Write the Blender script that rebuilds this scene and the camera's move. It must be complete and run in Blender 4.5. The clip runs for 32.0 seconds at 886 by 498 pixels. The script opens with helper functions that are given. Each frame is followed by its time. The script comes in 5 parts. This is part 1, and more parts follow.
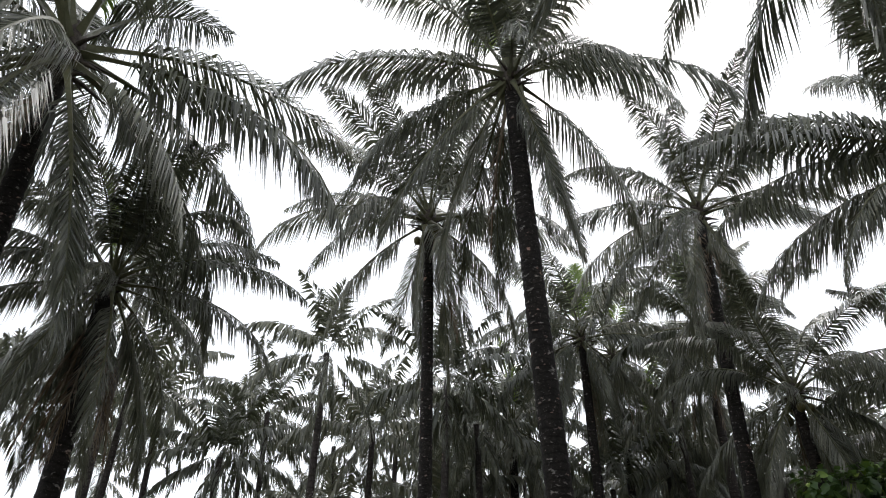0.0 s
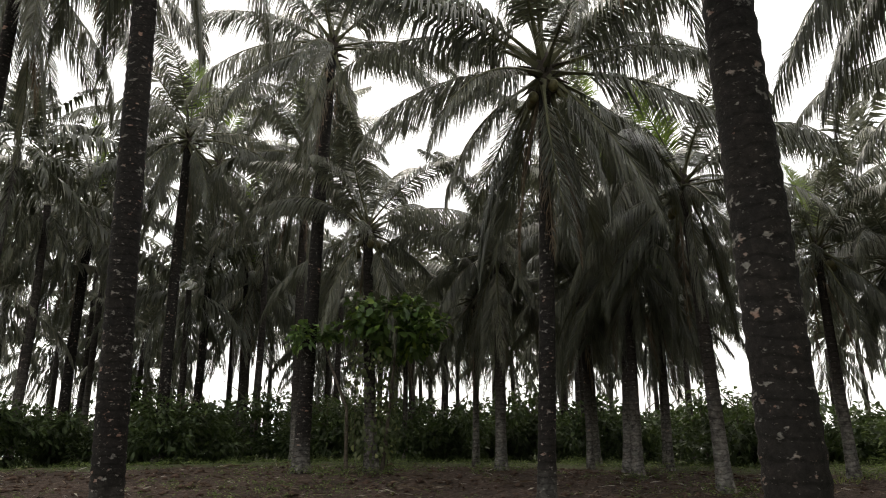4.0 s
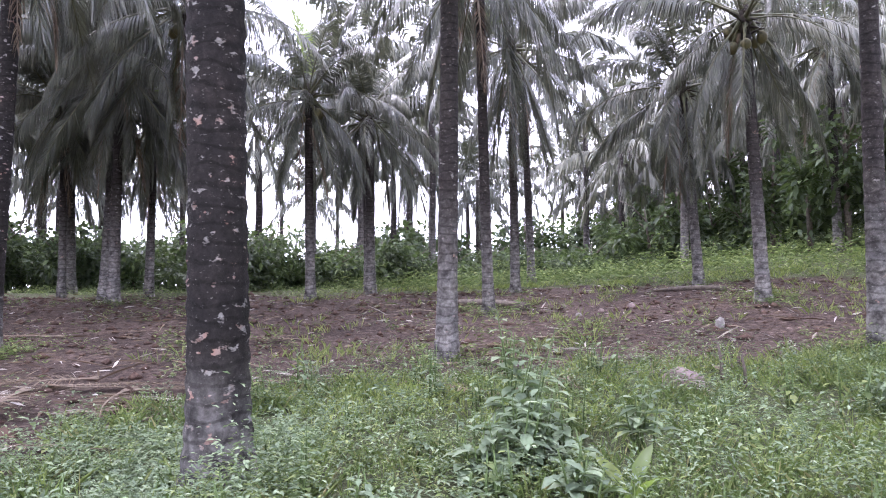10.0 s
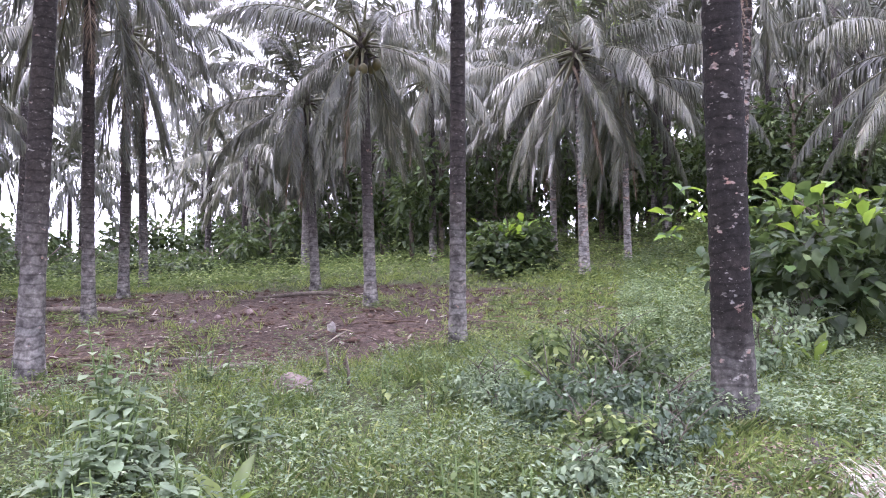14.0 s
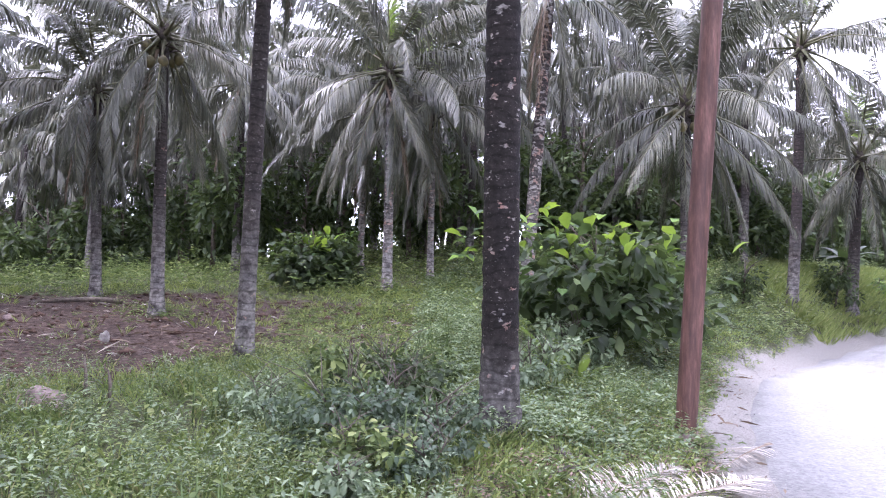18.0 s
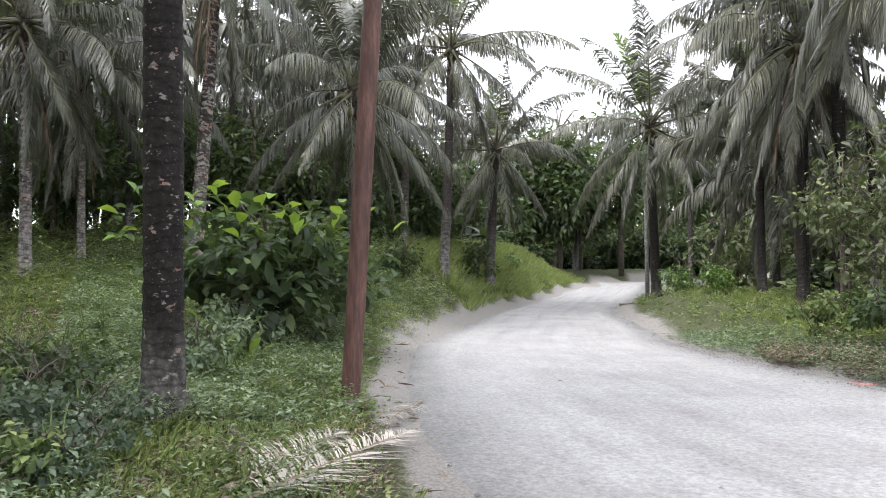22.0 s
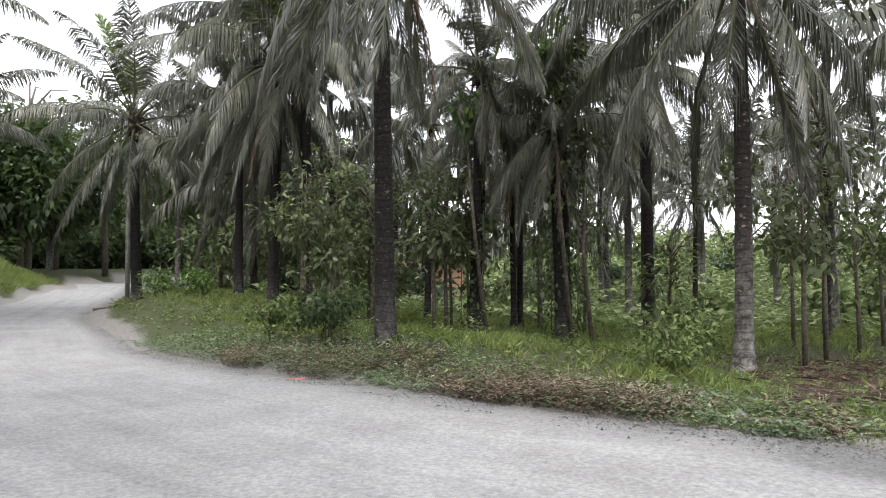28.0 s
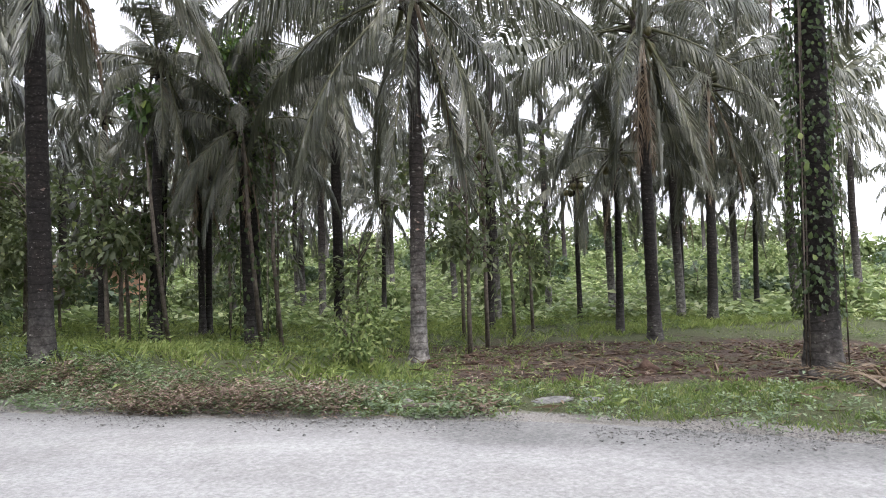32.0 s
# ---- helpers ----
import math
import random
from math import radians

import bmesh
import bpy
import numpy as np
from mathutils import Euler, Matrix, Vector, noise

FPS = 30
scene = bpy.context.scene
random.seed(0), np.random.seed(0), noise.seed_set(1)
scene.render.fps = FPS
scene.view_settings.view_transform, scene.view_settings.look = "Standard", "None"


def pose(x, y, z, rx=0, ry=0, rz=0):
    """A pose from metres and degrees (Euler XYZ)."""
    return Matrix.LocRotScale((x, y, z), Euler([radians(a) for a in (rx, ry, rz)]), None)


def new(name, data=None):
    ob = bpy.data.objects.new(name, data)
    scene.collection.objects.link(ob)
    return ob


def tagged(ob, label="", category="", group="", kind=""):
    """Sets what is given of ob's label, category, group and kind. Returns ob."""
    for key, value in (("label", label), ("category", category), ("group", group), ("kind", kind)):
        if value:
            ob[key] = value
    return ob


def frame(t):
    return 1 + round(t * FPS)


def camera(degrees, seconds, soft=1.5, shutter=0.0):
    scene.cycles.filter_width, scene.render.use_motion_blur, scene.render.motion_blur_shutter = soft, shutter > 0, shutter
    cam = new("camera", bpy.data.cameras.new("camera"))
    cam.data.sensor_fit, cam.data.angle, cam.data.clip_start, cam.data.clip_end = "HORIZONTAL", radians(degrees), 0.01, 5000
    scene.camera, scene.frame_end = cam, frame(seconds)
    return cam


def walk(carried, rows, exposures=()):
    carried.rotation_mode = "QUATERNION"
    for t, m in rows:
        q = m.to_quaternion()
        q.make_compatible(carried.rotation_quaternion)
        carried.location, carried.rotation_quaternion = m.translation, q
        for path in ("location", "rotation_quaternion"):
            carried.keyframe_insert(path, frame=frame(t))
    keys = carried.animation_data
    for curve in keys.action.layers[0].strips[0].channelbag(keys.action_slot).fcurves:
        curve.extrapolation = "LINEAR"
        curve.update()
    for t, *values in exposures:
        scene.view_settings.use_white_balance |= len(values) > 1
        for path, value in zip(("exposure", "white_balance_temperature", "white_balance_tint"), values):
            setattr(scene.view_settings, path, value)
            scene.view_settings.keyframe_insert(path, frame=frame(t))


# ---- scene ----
cam = camera(65.26, 32.0, soft=1.05)
ROWS = [
    (0.0, -0.000, -0.000, 1.500, 122.19, -0.25, 0.00),
    (0.5, -0.025, -0.071, 1.498, 125.13, -3.16, -3.58),
    (1.0, -0.039, -0.131, 1.528, 126.49, -3.21, -4.56),
    (1.5, -0.036, -0.162, 1.591, 124.46, -2.65, -7.20),
    (2.0, -0.018, -0.171, 1.644, 122.26, -2.12, -10.28),
    (2.5, 0.016, -0.174, 1.673, 118.21, -0.85, -16.19),
    (3.0, 0.065, -0.189, 1.679, 116.35, -0.02, -22.18),
    (3.5, 0.124, -0.202, 1.673, 112.94, 0.48, -28.64),
    (4.0, 0.195, -0.190, 1.652, 106.45, 0.43, -33.43),
    (4.5, 0.261, -0.167, 1.607, 101.22, 1.21, -36.67),
    (6.5, 0.439, -0.162, 1.485, 93.83, 1.63, -48.59),
    (7.0, 0.457, -0.173, 1.474, 93.22, 1.44, -53.38),
    (7.5, 0.479, -0.177, 1.468, 93.12, 1.42, -56.57),
    (8.0, 0.489, -0.202, 1.464, 92.71, 1.24, -60.23),
    (8.5, 0.479, -0.252, 1.463, 92.44, 1.55, -63.60),
    (9.0, 0.500, -0.305, 1.463, 92.28, 2.04, -66.63),
    (9.5, 0.547, -0.356, 1.461, 92.55, 1.40, -69.74),
    (10.0, 0.619, -0.412, 1.450, 92.60, 1.04, -72.59),
    (10.5, 0.664, -0.447, 1.445, 92.94, 0.14, -74.83),
    (11.0, 0.704, -0.492, 1.437, 92.24, 0.24, -78.21),
    (11.5, 0.733, -0.551, 1.436, 92.23, 0.31, -80.81),
    (12.0, 0.744, -0.592, 1.445, 92.85, -0.40, -83.53),
    (12.5, 0.736, -0.599, 1.461, 92.41, -0.10, -85.41),
    (13.0, 0.701, -0.569, 1.480, 92.14, 0.45, -91.56),
    (13.5, 0.678, -0.525, 1.488, 92.52, 1.08, -98.28),
    (14.0, 0.656, -0.516, 1.489, 92.50, 0.53, -102.98),
    (14.5, 0.650, -0.539, 1.490, 92.76, 0.60, -106.54),
    (16.5, 0.632, -0.690, 1.476, 93.09, -0.29, -114.09),
    (17.0, 0.611, -0.738, 1.478, 92.84, -0.32, -117.34),
    (17.5, 0.591, -0.786, 1.472, 93.43, -0.90, -118.44),
    (18.0, 0.593, -0.826, 1.469, 93.92, -1.68, -118.24),
    (18.5, 0.600, -0.841, 1.470, 93.83, -1.61, -117.55),
    (19.0, 0.598, -0.813, 1.471, 93.33, -1.12, -120.96),
    (19.5, 0.589, -0.773, 1.467, 92.63, -0.62, -125.58),
    (20.0, 0.577, -0.735, 1.459, 92.93, 0.12, -129.31),
    (20.5, 0.566, -0.725, 1.452, 92.30, 0.01, -133.88),
    (21.0, 0.553, -0.715, 1.456, 92.35, 0.26, -137.31),
    (21.5, 0.524, -0.728, 1.460, 92.65, 0.40, -140.56),
    (22.0, 0.460, -0.777, 1.458, 92.52, 0.26, -144.69),
    (22.5, 0.384, -0.845, 1.467, 93.56, 0.04, -147.71),
    (23.0, 0.310, -0.877, 1.484, 94.02, -0.23, -149.98),
    (23.5, 0.196, -0.909, 1.496, 93.79, -0.53, -153.42),
    (24.0, 0.132, -0.902, 1.498, 93.64, -0.41, -158.36),
    (24.5, 0.105, -0.899, 1.501, 93.08, -0.05, -163.12),
    (26.5, -0.030, -1.005, 1.592, 93.21, -0.70, -175.93),
    (27.0, -0.072, -1.005, 1.603, 93.41, -0.69, -180.27),
    (27.5, -0.083, -0.992, 1.602, 92.84, -0.66, -182.46),
    (28.0, -0.084, -0.951, 1.583, 92.21, 0.34, -184.62),
    (28.5, -0.078, -0.909, 1.563, 90.90, 1.30, -189.10),
    (29.0, -0.094, -0.856, 1.551, 90.08, 0.78, -193.38),
    (29.5, -0.148, -0.813, 1.555, 90.34, 1.51, -197.02),
    (30.0, -0.227, -0.802, 1.564, 90.94, 1.38, -202.64),
    (30.5, -0.275, -0.808, 1.564, 91.11, 1.42, -204.21),
    (31.0, -0.281, -0.809, 1.562, 91.33, 2.18, -203.43),
    (31.5, -0.284, -0.798, 1.570, 91.68, 2.25, -206.33),
    (32.0, -0.290, -0.777, 1.576, 91.99, 1.76, -209.03),
]
EXPOSURES = [(0.0, 0.35, 6300, 10), (1.0, -0.42, 6500, 10), (2.0, -0.5, 6500, 10), (3.0, -0.2, 6700, 10), (4.0, 0.5, 7000, 9), (4.5, 1.0, 6550, 11), (6.5, 2.3, 5700, 23), (9.0, 2.45, 5620, 30),
             (12.5, 2.44, 5700, 33), (14.0, 2.52, 5700, 34), (17.0, 2.38, 5600, 33), (19.0, 2.2, 5600, 33), (20.0, 2.14, 6050, 20), (21.0, 1.82, 6200, 15), (23.0, 1.46, 6200, 14), (27.0, 1.1, 6300, 13), (28.5, 1.2, 6300, 13), (30.0, 1.3, 6450, 12), (32.0, 1.3, 6150, 15)]
walk(cam, [(t, pose(*p)) for t, *p in ROWS], EXPOSURES)

# ---- sky and sun: bright overcast ----
SUN_EL, SUN_AZ = 58.0, 20.0
world = bpy.data.worlds.new("overcast_sky")
scene.world = world
world.use_nodes = True
nt = world.node_tree
bg = nt.nodes["Background"]
sky = nt.nodes.new("ShaderNodeTexSky")
sky.sky_type = "NISHITA"
sky.sun_disc = False
sky.sun_elevation, sky.sun_rotation = radians(SUN_EL), radians(SUN_AZ)
sky.dust_density = 4.0
veil = nt.nodes.new("ShaderNodeMixRGB")
veil.inputs[0].default_value = 0.85
veil.inputs[2].default_value = (9.5, 9.6, 9.8, 1)
nt.links.new(sky.outputs[0], veil.inputs[1])
nt.links.new(veil.outputs[0], bg.inputs[0])
bg.inputs[1].default_value = 0.13
sun = new("sun", bpy.data.lights.new("sun", "SUN"))
sun.data.energy, sun.data.angle, sun.data.color = 1.0, radians(25), (1.0, 0.97, 0.92)
sun.matrix_world = pose(0, 0, 60, 90 - SUN_EL, 0, 180 - SUN_AZ)


# ---- materials ----
def material(name, rough=0.7, spec=0.3):
    m = bpy.data.materials.new(name)
    m.use_nodes = True
    n = m.node_tree
    b = n.nodes["Principled BSDF"]
    b.inputs["Roughness"].default_value = rough
    b.inputs["Specular IOR Level"].default_value = spec
    return m, n, b


def node(n, kind, **sets):
    k = n.nodes.new(kind)
    for key, value in sets.items():
        k.inputs[key.replace("_", " ")].default_value = value
    return k


def ramp(n, source, stops):
    r = n.nodes.new("ShaderNodeValToRGB")
    r.color_ramp.elements[0].position, r.color_ramp.elements[0].color = stops[0][0], (*stops[0][1], 1)
    r.color_ramp.elements[1].position, r.color_ramp.elements[1].color = stops[-1][0], (*stops[-1][1], 1)
    for p, c in stops[1:-1]:
        e = r.color_ramp.elements.new(p)
        e.color = (*c, 1)
    n.links.new(source, r.inputs[0])
    return r.outputs[0]


def noise_tex(n, vec, scale, detail=5.0, rough=0.6):
    k = node(n, "ShaderNodeTexNoise", Scale=scale, Detail=detail, Roughness=rough)
    n.links.new(vec, k.inputs["Vector"])
    return k.outputs[0]


def mix(n, fac, a, b, mode="MIX"):
    k = n.nodes.new("ShaderNodeMixRGB")
    k.blend_type = mode
    for i, v in enumerate((fac, a, b)):
        if isinstance(v, (int, float)):
            k.inputs[i].default_value = v
        elif isinstance(v, tuple):
            k.inputs[i].default_value = (*v, 1)
        else:
            n.links.new(v, k.inputs[i])
    return k.outputs[0]


def bump(n, b, height, strength, distance):
    k = node(n, "ShaderNodeBump", Strength=strength, Distance=distance)
    n.links.new(height, k.inputs["Height"])
    n.links.new(k.outputs[0], b.inputs["Normal"])


def leaf_material(name, stops, rough=0.5, spec=0.4, through_light=0.25, per_object=False, glow=(0.25, 0.36, 0.09)):
    """Leaf: colour varies from leaf to leaf and blotchily over each; some light passes through."""
    m, n, b = material(name, rough, spec)
    rnd = n.nodes.new("ShaderNodeObjectInfo").outputs["Random"] if per_object else n.nodes.new("ShaderNodeNewGeometry").outputs["Random Per Island"]
    base = ramp(n, rnd, stops)
    pos = n.nodes.new("ShaderNodeNewGeometry").outputs["Position"]
    blot = noise_tex(n, pos, 3.0, 4)
    tone = ramp(n, blot, [(0.3, (0.62, 0.62, 0.62)), (0.7, (1.35, 1.3, 1.2))])
    col = mix(n, 1.0, base, tone, "MULTIPLY")
    if per_object:
        each = n.nodes.new("ShaderNodeNewGeometry").outputs["Random Per Island"]
        col = mix(n, 1.0, col, ramp(n, each, [(0, (0.65, 0.66, 0.66)), (0.5, (0.95, 0.95, 0.95)), (1, (1.4, 1.38, 1.3))]), "MULTIPLY")
    n.links.new(col, b.inputs["Base Color"])
    tr = n.nodes.new("ShaderNodeBsdfTranslucent")
    tcol = mix(n, 0.55, col, glow)
    n.links.new(tcol, tr.inputs["Color"])
    ms = n.nodes.new("ShaderNodeMixShader")
    ms.inputs[0].default_value = through_light
    out = n.nodes["Material Output"]
    n.links.new(b.outputs[0], ms.inputs[1])
    n.links.new(tr.outputs[0], ms.inputs[2])
    n.links.new(ms.outputs[0], out.inputs["Surface"])
    return m


FROND = leaf_material("palm_frond_green", [(0, (0.062, 0.069, 0.048)), (0.5, (0.106, 0.113, 0.083)), (1, (0.17, 0.175, 0.135))], 0.34, 0.6, 0.12, True, (0.18, 0.21, 0.1))
FROND_YOUNG = leaf_material("palm_frond_young", [(0, (0.1, 0.15, 0.04)), (1, (0.17, 0.22, 0.06))], 0.42, 0.5, 0.5, True, (0.32, 0.48, 0.07))
FROND_DRY = leaf_material("palm_frond_dry", [(0, (0.10, 0.075, 0.05)), (0.5, (0.16, 0.12, 0.085)), (1, (0.24, 0.2, 0.155))], 0.75, 0.15, 0.08, False, (0.2, 0.13, 0.06))
FROND_GREY = leaf_material("palm_frond_weathered", [(0, (0.26, 0.235, 0.2)), (1, (0.6, 0.57, 0.53))], 0.8, 0.15, 0.05, False, (0.3, 0.25, 0.2))
WEED = leaf_material("weed_leaf", [(0, (0.06, 0.09, 0.035)), (0.4, (0.115, 0.16, 0.062)), (0.8, (0.19, 0.245, 0.092)), (1, (0.31, 0.355, 0.15))], 0.6, 0.2, 0.3)
WEED_PALE = leaf_material("pale_weed_leaf", [(0, (0.12, 0.165, 0.11)), (0.6, (0.19, 0.255, 0.165)), (1, (0.31, 0.38, 0.25))], 0.6, 0.22, 0.3)
GRASS = leaf_material("grass_blade", [(0, (0.09, 0.14, 0.045)), (0.5, (0.16, 0.225, 0.07)), (0.85, (0.25, 0.31, 0.11)), (1, (0.34, 0.31, 0.17))], 0.55, 0.35, 0.3)
# yellow-green grass, its colour lightened for the open-sky light on the roadside mound
MOUNDGRASS = leaf_material("lit_grass_blade", [(0, (0.16, 0.22, 0.07)), (0.6, (0.25, 0.32, 0.11)), (1, (0.37, 0.4, 0.18))], 0.55, 0.3, 0.35, False, (0.35, 0.45, 0.08))
SHRUBLEAF = leaf_material("blue_green_leaf", [(0, (0.03, 0.05, 0.033)), (0.6, (0.068, 0.105, 0.07)), (1, (0.16, 0.21, 0.15))], 0.55, 0.3, 0.25)
DRYGRASS = leaf_material("withered_weed", [(0, (0.12, 0.09, 0.075)), (0.45, (0.25, 0.185, 0.155)), (0.7, (0.37, 0.3, 0.26)), (0.78, (0.13, 0.16, 0.08)), (1, (0.2, 0.24, 0.12))], 0.8, 0.15, 0.1, False, (0.25, 0.18, 0.1))
BUSH = leaf_material("bush_leaf", [(0, (0.05, 0.1, 0.03)), (0.5, (0.09, 0.17, 0.05)), (0.8, (0.16, 0.28, 0.06)), (1, (0.3, 0.43, 0.07))], 0.38, 0.5, 0.25)
BUSH_ONE = leaf_material("bush_large_leaf", [(0, (0.025, 0.05, 0.022)), (0.75, (0.05, 0.09, 0.036)), (1, (0.085, 0.15, 0.045))], 0.42, 0.3, 0.25, True)
BUSH_NEW = leaf_material("bush_new_leaf", [(0, (0.09, 0.18, 0.035)), (1, (0.21, 0.34, 0.05))], 0.42, 0.3, 0.35, True, (0.4, 0.55, 0.05))
# thicket green, darkened further to stand in for shade under the canopy
DARKLEAF = leaf_material("shaded_thicket_leaf", [(0, (0.02, 0.033, 0.015)), (0.6, (0.04, 0.063, 0.027)), (0.9, (0.075, 0.112, 0.046)), (1, (0.14, 0.19, 0.08))], 0.5, 0.28, 0.22)
# creeper green, raised to carry the open light that falls on the slope
CREEPER = leaf_material("lit_creeper_leaf", [(0, (0.12, 0.165, 0.08)), (0.5, (0.25, 0.32, 0.155)), (1, (0.45, 0.5, 0.27))], 0.55, 0.3, 0.35)
TREELEAF = leaf_material("sapling_leaf", [(0, (0.06, 0.075, 0.04)), (0.6, (0.11, 0.132, 0.072)), (0.9, (0.18, 0.21, 0.11)), (1, (0.32, 0.35, 0.15))], 0.5, 0.35, 0.25)


def trunk_material(name, pale, tone, flake=(8.5, 0.635), foot=2.6):
    """Palm trunk: grey-brown with ring scars, scattered lichen flakes, and a paler, weathered foot."""
    m, n, b = material(name, 0.85, 0.2)
    co = n.nodes.new("ShaderNodeTexCoord").outputs["Object"]
    big, fine = noise_tex(n, co, 2.2, 6), noise_tex(n, co, 16.0, 8, 0.7)
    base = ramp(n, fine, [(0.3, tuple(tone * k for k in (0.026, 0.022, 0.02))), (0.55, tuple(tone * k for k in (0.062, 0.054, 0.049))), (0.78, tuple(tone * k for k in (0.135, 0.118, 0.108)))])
    sep = n.nodes.new("ShaderNodeSeparateXYZ")
    n.links.new(co, sep.inputs[0])
    low = n.nodes.new("ShaderNodeMapRange")
    low.inputs["From Min"].default_value, low.inputs["From Max"].default_value = foot, 0.2
    low.inputs["To Min"].default_value, low.inputs["To Max"].default_value = 0.0, pale
    n.links.new(sep.outputs["Z"], low.inputs["Value"])
    mott = node(n, "ShaderNodeMath")
    mott.operation = "MULTIPLY"
    n.links.new(low.outputs[0], mott.inputs[0])
    n.links.new(ramp(n, noise_tex(n, co, 5.5, 5, 0.65), [(0.36, (0.1, 0.1, 0.1)), (0.6, (1, 1, 1))]), mott.inputs[1])
    lc = ramp(n, fine, [(0.3, (0.15, 0.145, 0.132)), (0.5, (0.31, 0.302, 0.28)), (0.72, (0.5, 0.49, 0.46))])
    col = mix(n, mott.outputs[0], base, lc)
    st = n.nodes.new("ShaderNodeMapping")
    st.inputs["Scale"].default_value = (1.0, 1.0, 1.7)
    n.links.new(co, st.inputs["Vector"])
    flakes = ramp(n, noise_tex(n, st.outputs[0], flake[0], 3, 0.6), [(flake[1], (0, 0, 0)), (flake[1] + 0.05, (0.72, 0.72, 0.72))])
    patch = mix(n, ramp(n, noise_tex(n, co, 3.1, 3), [(0.5, (0, 0, 0)), (0.62, (0.8, 0.8, 0.8))]), lc, (0.42, 0.24, 0.18))
    col = mix(n, flakes, col, patch)
    specks = ramp(n, noise_tex(n, st.outputs[0], 27.0, 4, 0.6), [(0.63, (0, 0, 0)), (0.7, (0.4, 0.4, 0.4))])
    col = mix(n, specks, col, lc)
    wave = node(n, "ShaderNodeTexWave", Scale=2.4, Distortion=6.0, Detail=4.0)
    wave.bands_direction = "Z"
    n.links.new(co, wave.inputs["Vector"])
    col = mix(n, 1.0, col, ramp(n, wave.outputs["Fac"], [(0.03, (0.62, 0.61, 0.6)), (0.16, (1, 1, 1))]), "MULTIPLY")
    warm = ramp(n, big, [(0.35, (0.78, 0.78, 0.8)), (0.65, (1.18, 1.13, 1.09))])
    n.links.new(mix(n, 1.0, col, warm, "MULTIPLY"), b.inputs["Base Color"])
    bump(n, b, fine, 0.6, 0.02)
    return m


TRUNK = trunk_material("palm_trunk", 0.85, 0.72)
TRUNK_PALE = trunk_material("palm_trunk_pale", 0.95, 0.75, (7.0, 0.5), 3.6)
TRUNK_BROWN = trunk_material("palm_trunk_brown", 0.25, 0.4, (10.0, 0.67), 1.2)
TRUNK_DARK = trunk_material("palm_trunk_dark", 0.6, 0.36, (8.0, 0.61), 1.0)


def plain(name, a, c, scale, rough=0.8, spec=0.25, depth=0.01):
    m, n, b = material(name, rough, spec)
    co = n.nodes.new("ShaderNodeTexCoord").outputs["Object"]
    f1, f2 = noise_tex(n, co, scale, 7, 0.65), noise_tex(n, co, scale * 0.18, 4)
    col = ramp(n, f1, [(0.32, a), (0.68, c)])
    tone = ramp(n, f2, [(0.3, (0.7, 0.7, 0.7)), (0.7, (1.25, 1.22, 1.18))])
    n.links.new(mix(n, 1.0, col, tone, "MULTIPLY"), b.inputs["Base Color"])
    bump(n, b, f1, 0.7, depth)
    return m


RACHIS = plain("frond_rib", (0.07, 0.075, 0.04), (0.15, 0.15, 0.085), 6, 0.5)
RACHIS_DRY = plain("dry_frond_rib", (0.13, 0.1, 0.07), (0.32, 0.26, 0.2), 9)
BARK = plain("bark", (0.06, 0.05, 0.04), (0.2, 0.17, 0.14), 12)
SHEATH = plain("dry_sheath", (0.025, 0.02, 0.017), (0.09, 0.075, 0.062), 12)
STEM = plain("green_stem", (0.06, 0.1, 0.03), (0.14, 0.2, 0.07), 12, 0.6)
NUT = plain("coconut_husk", (0.06, 0.06, 0.03), (0.15, 0.13, 0.055), 8, 0.5)
ROCK = plain("rock", (0.16, 0.12, 0.11), (0.36, 0.29, 0.27), 7, 0.9, 0.2, 0.02)
PALE = plain("pale_husk", (0.16, 0.145, 0.13), (0.34, 0.325, 0.3), 14)
CLOD = plain("earth_clod", (0.055, 0.036, 0.028), (0.14, 0.095, 0.075), 16, 0.95, 0.1, 0.02)
REDPAINT = plain("red_paint", (0.45, 0.14, 0.1), (0.6, 0.25, 0.2), 10)
ROCKGREY = plain("dark_gravel", (0.09, 0.09, 0.088), (0.28, 0.277, 0.268), 18, 0.9, 0.2)
GRAVEL = plain("gravel", (0.13, 0.13, 0.13), (0.42, 0.41, 0.39), 18, 0.9, 0.2)

RUST, _n, _b = material("rusty_steel", 0.62, 0.4)
_co = _n.nodes.new("ShaderNodeTexCoord").outputs["Object"]
_st = _n.nodes.new("ShaderNodeMapping")
_st.inputs["Scale"].default_value = (6, 6, 0.9)
_n.links.new(_co, _st.inputs["Vector"])
_f = noise_tex(_n, _st.outputs[0], 2.2, 8, 0.7)
_c = ramp(_n, _f, [(0.28, (0.05, 0.03, 0.025)), (0.48, (0.095, 0.05, 0.04)), (0.6, (0.155, 0.082, 0.065)), (0.75, (0.3, 0.17, 0.14))])
_n.links.new(_c, _b.inputs["Base Color"])
_b.inputs["Metallic"].default_value = 0.25
bump(_n, _b, _f, 0.4, 0.006)

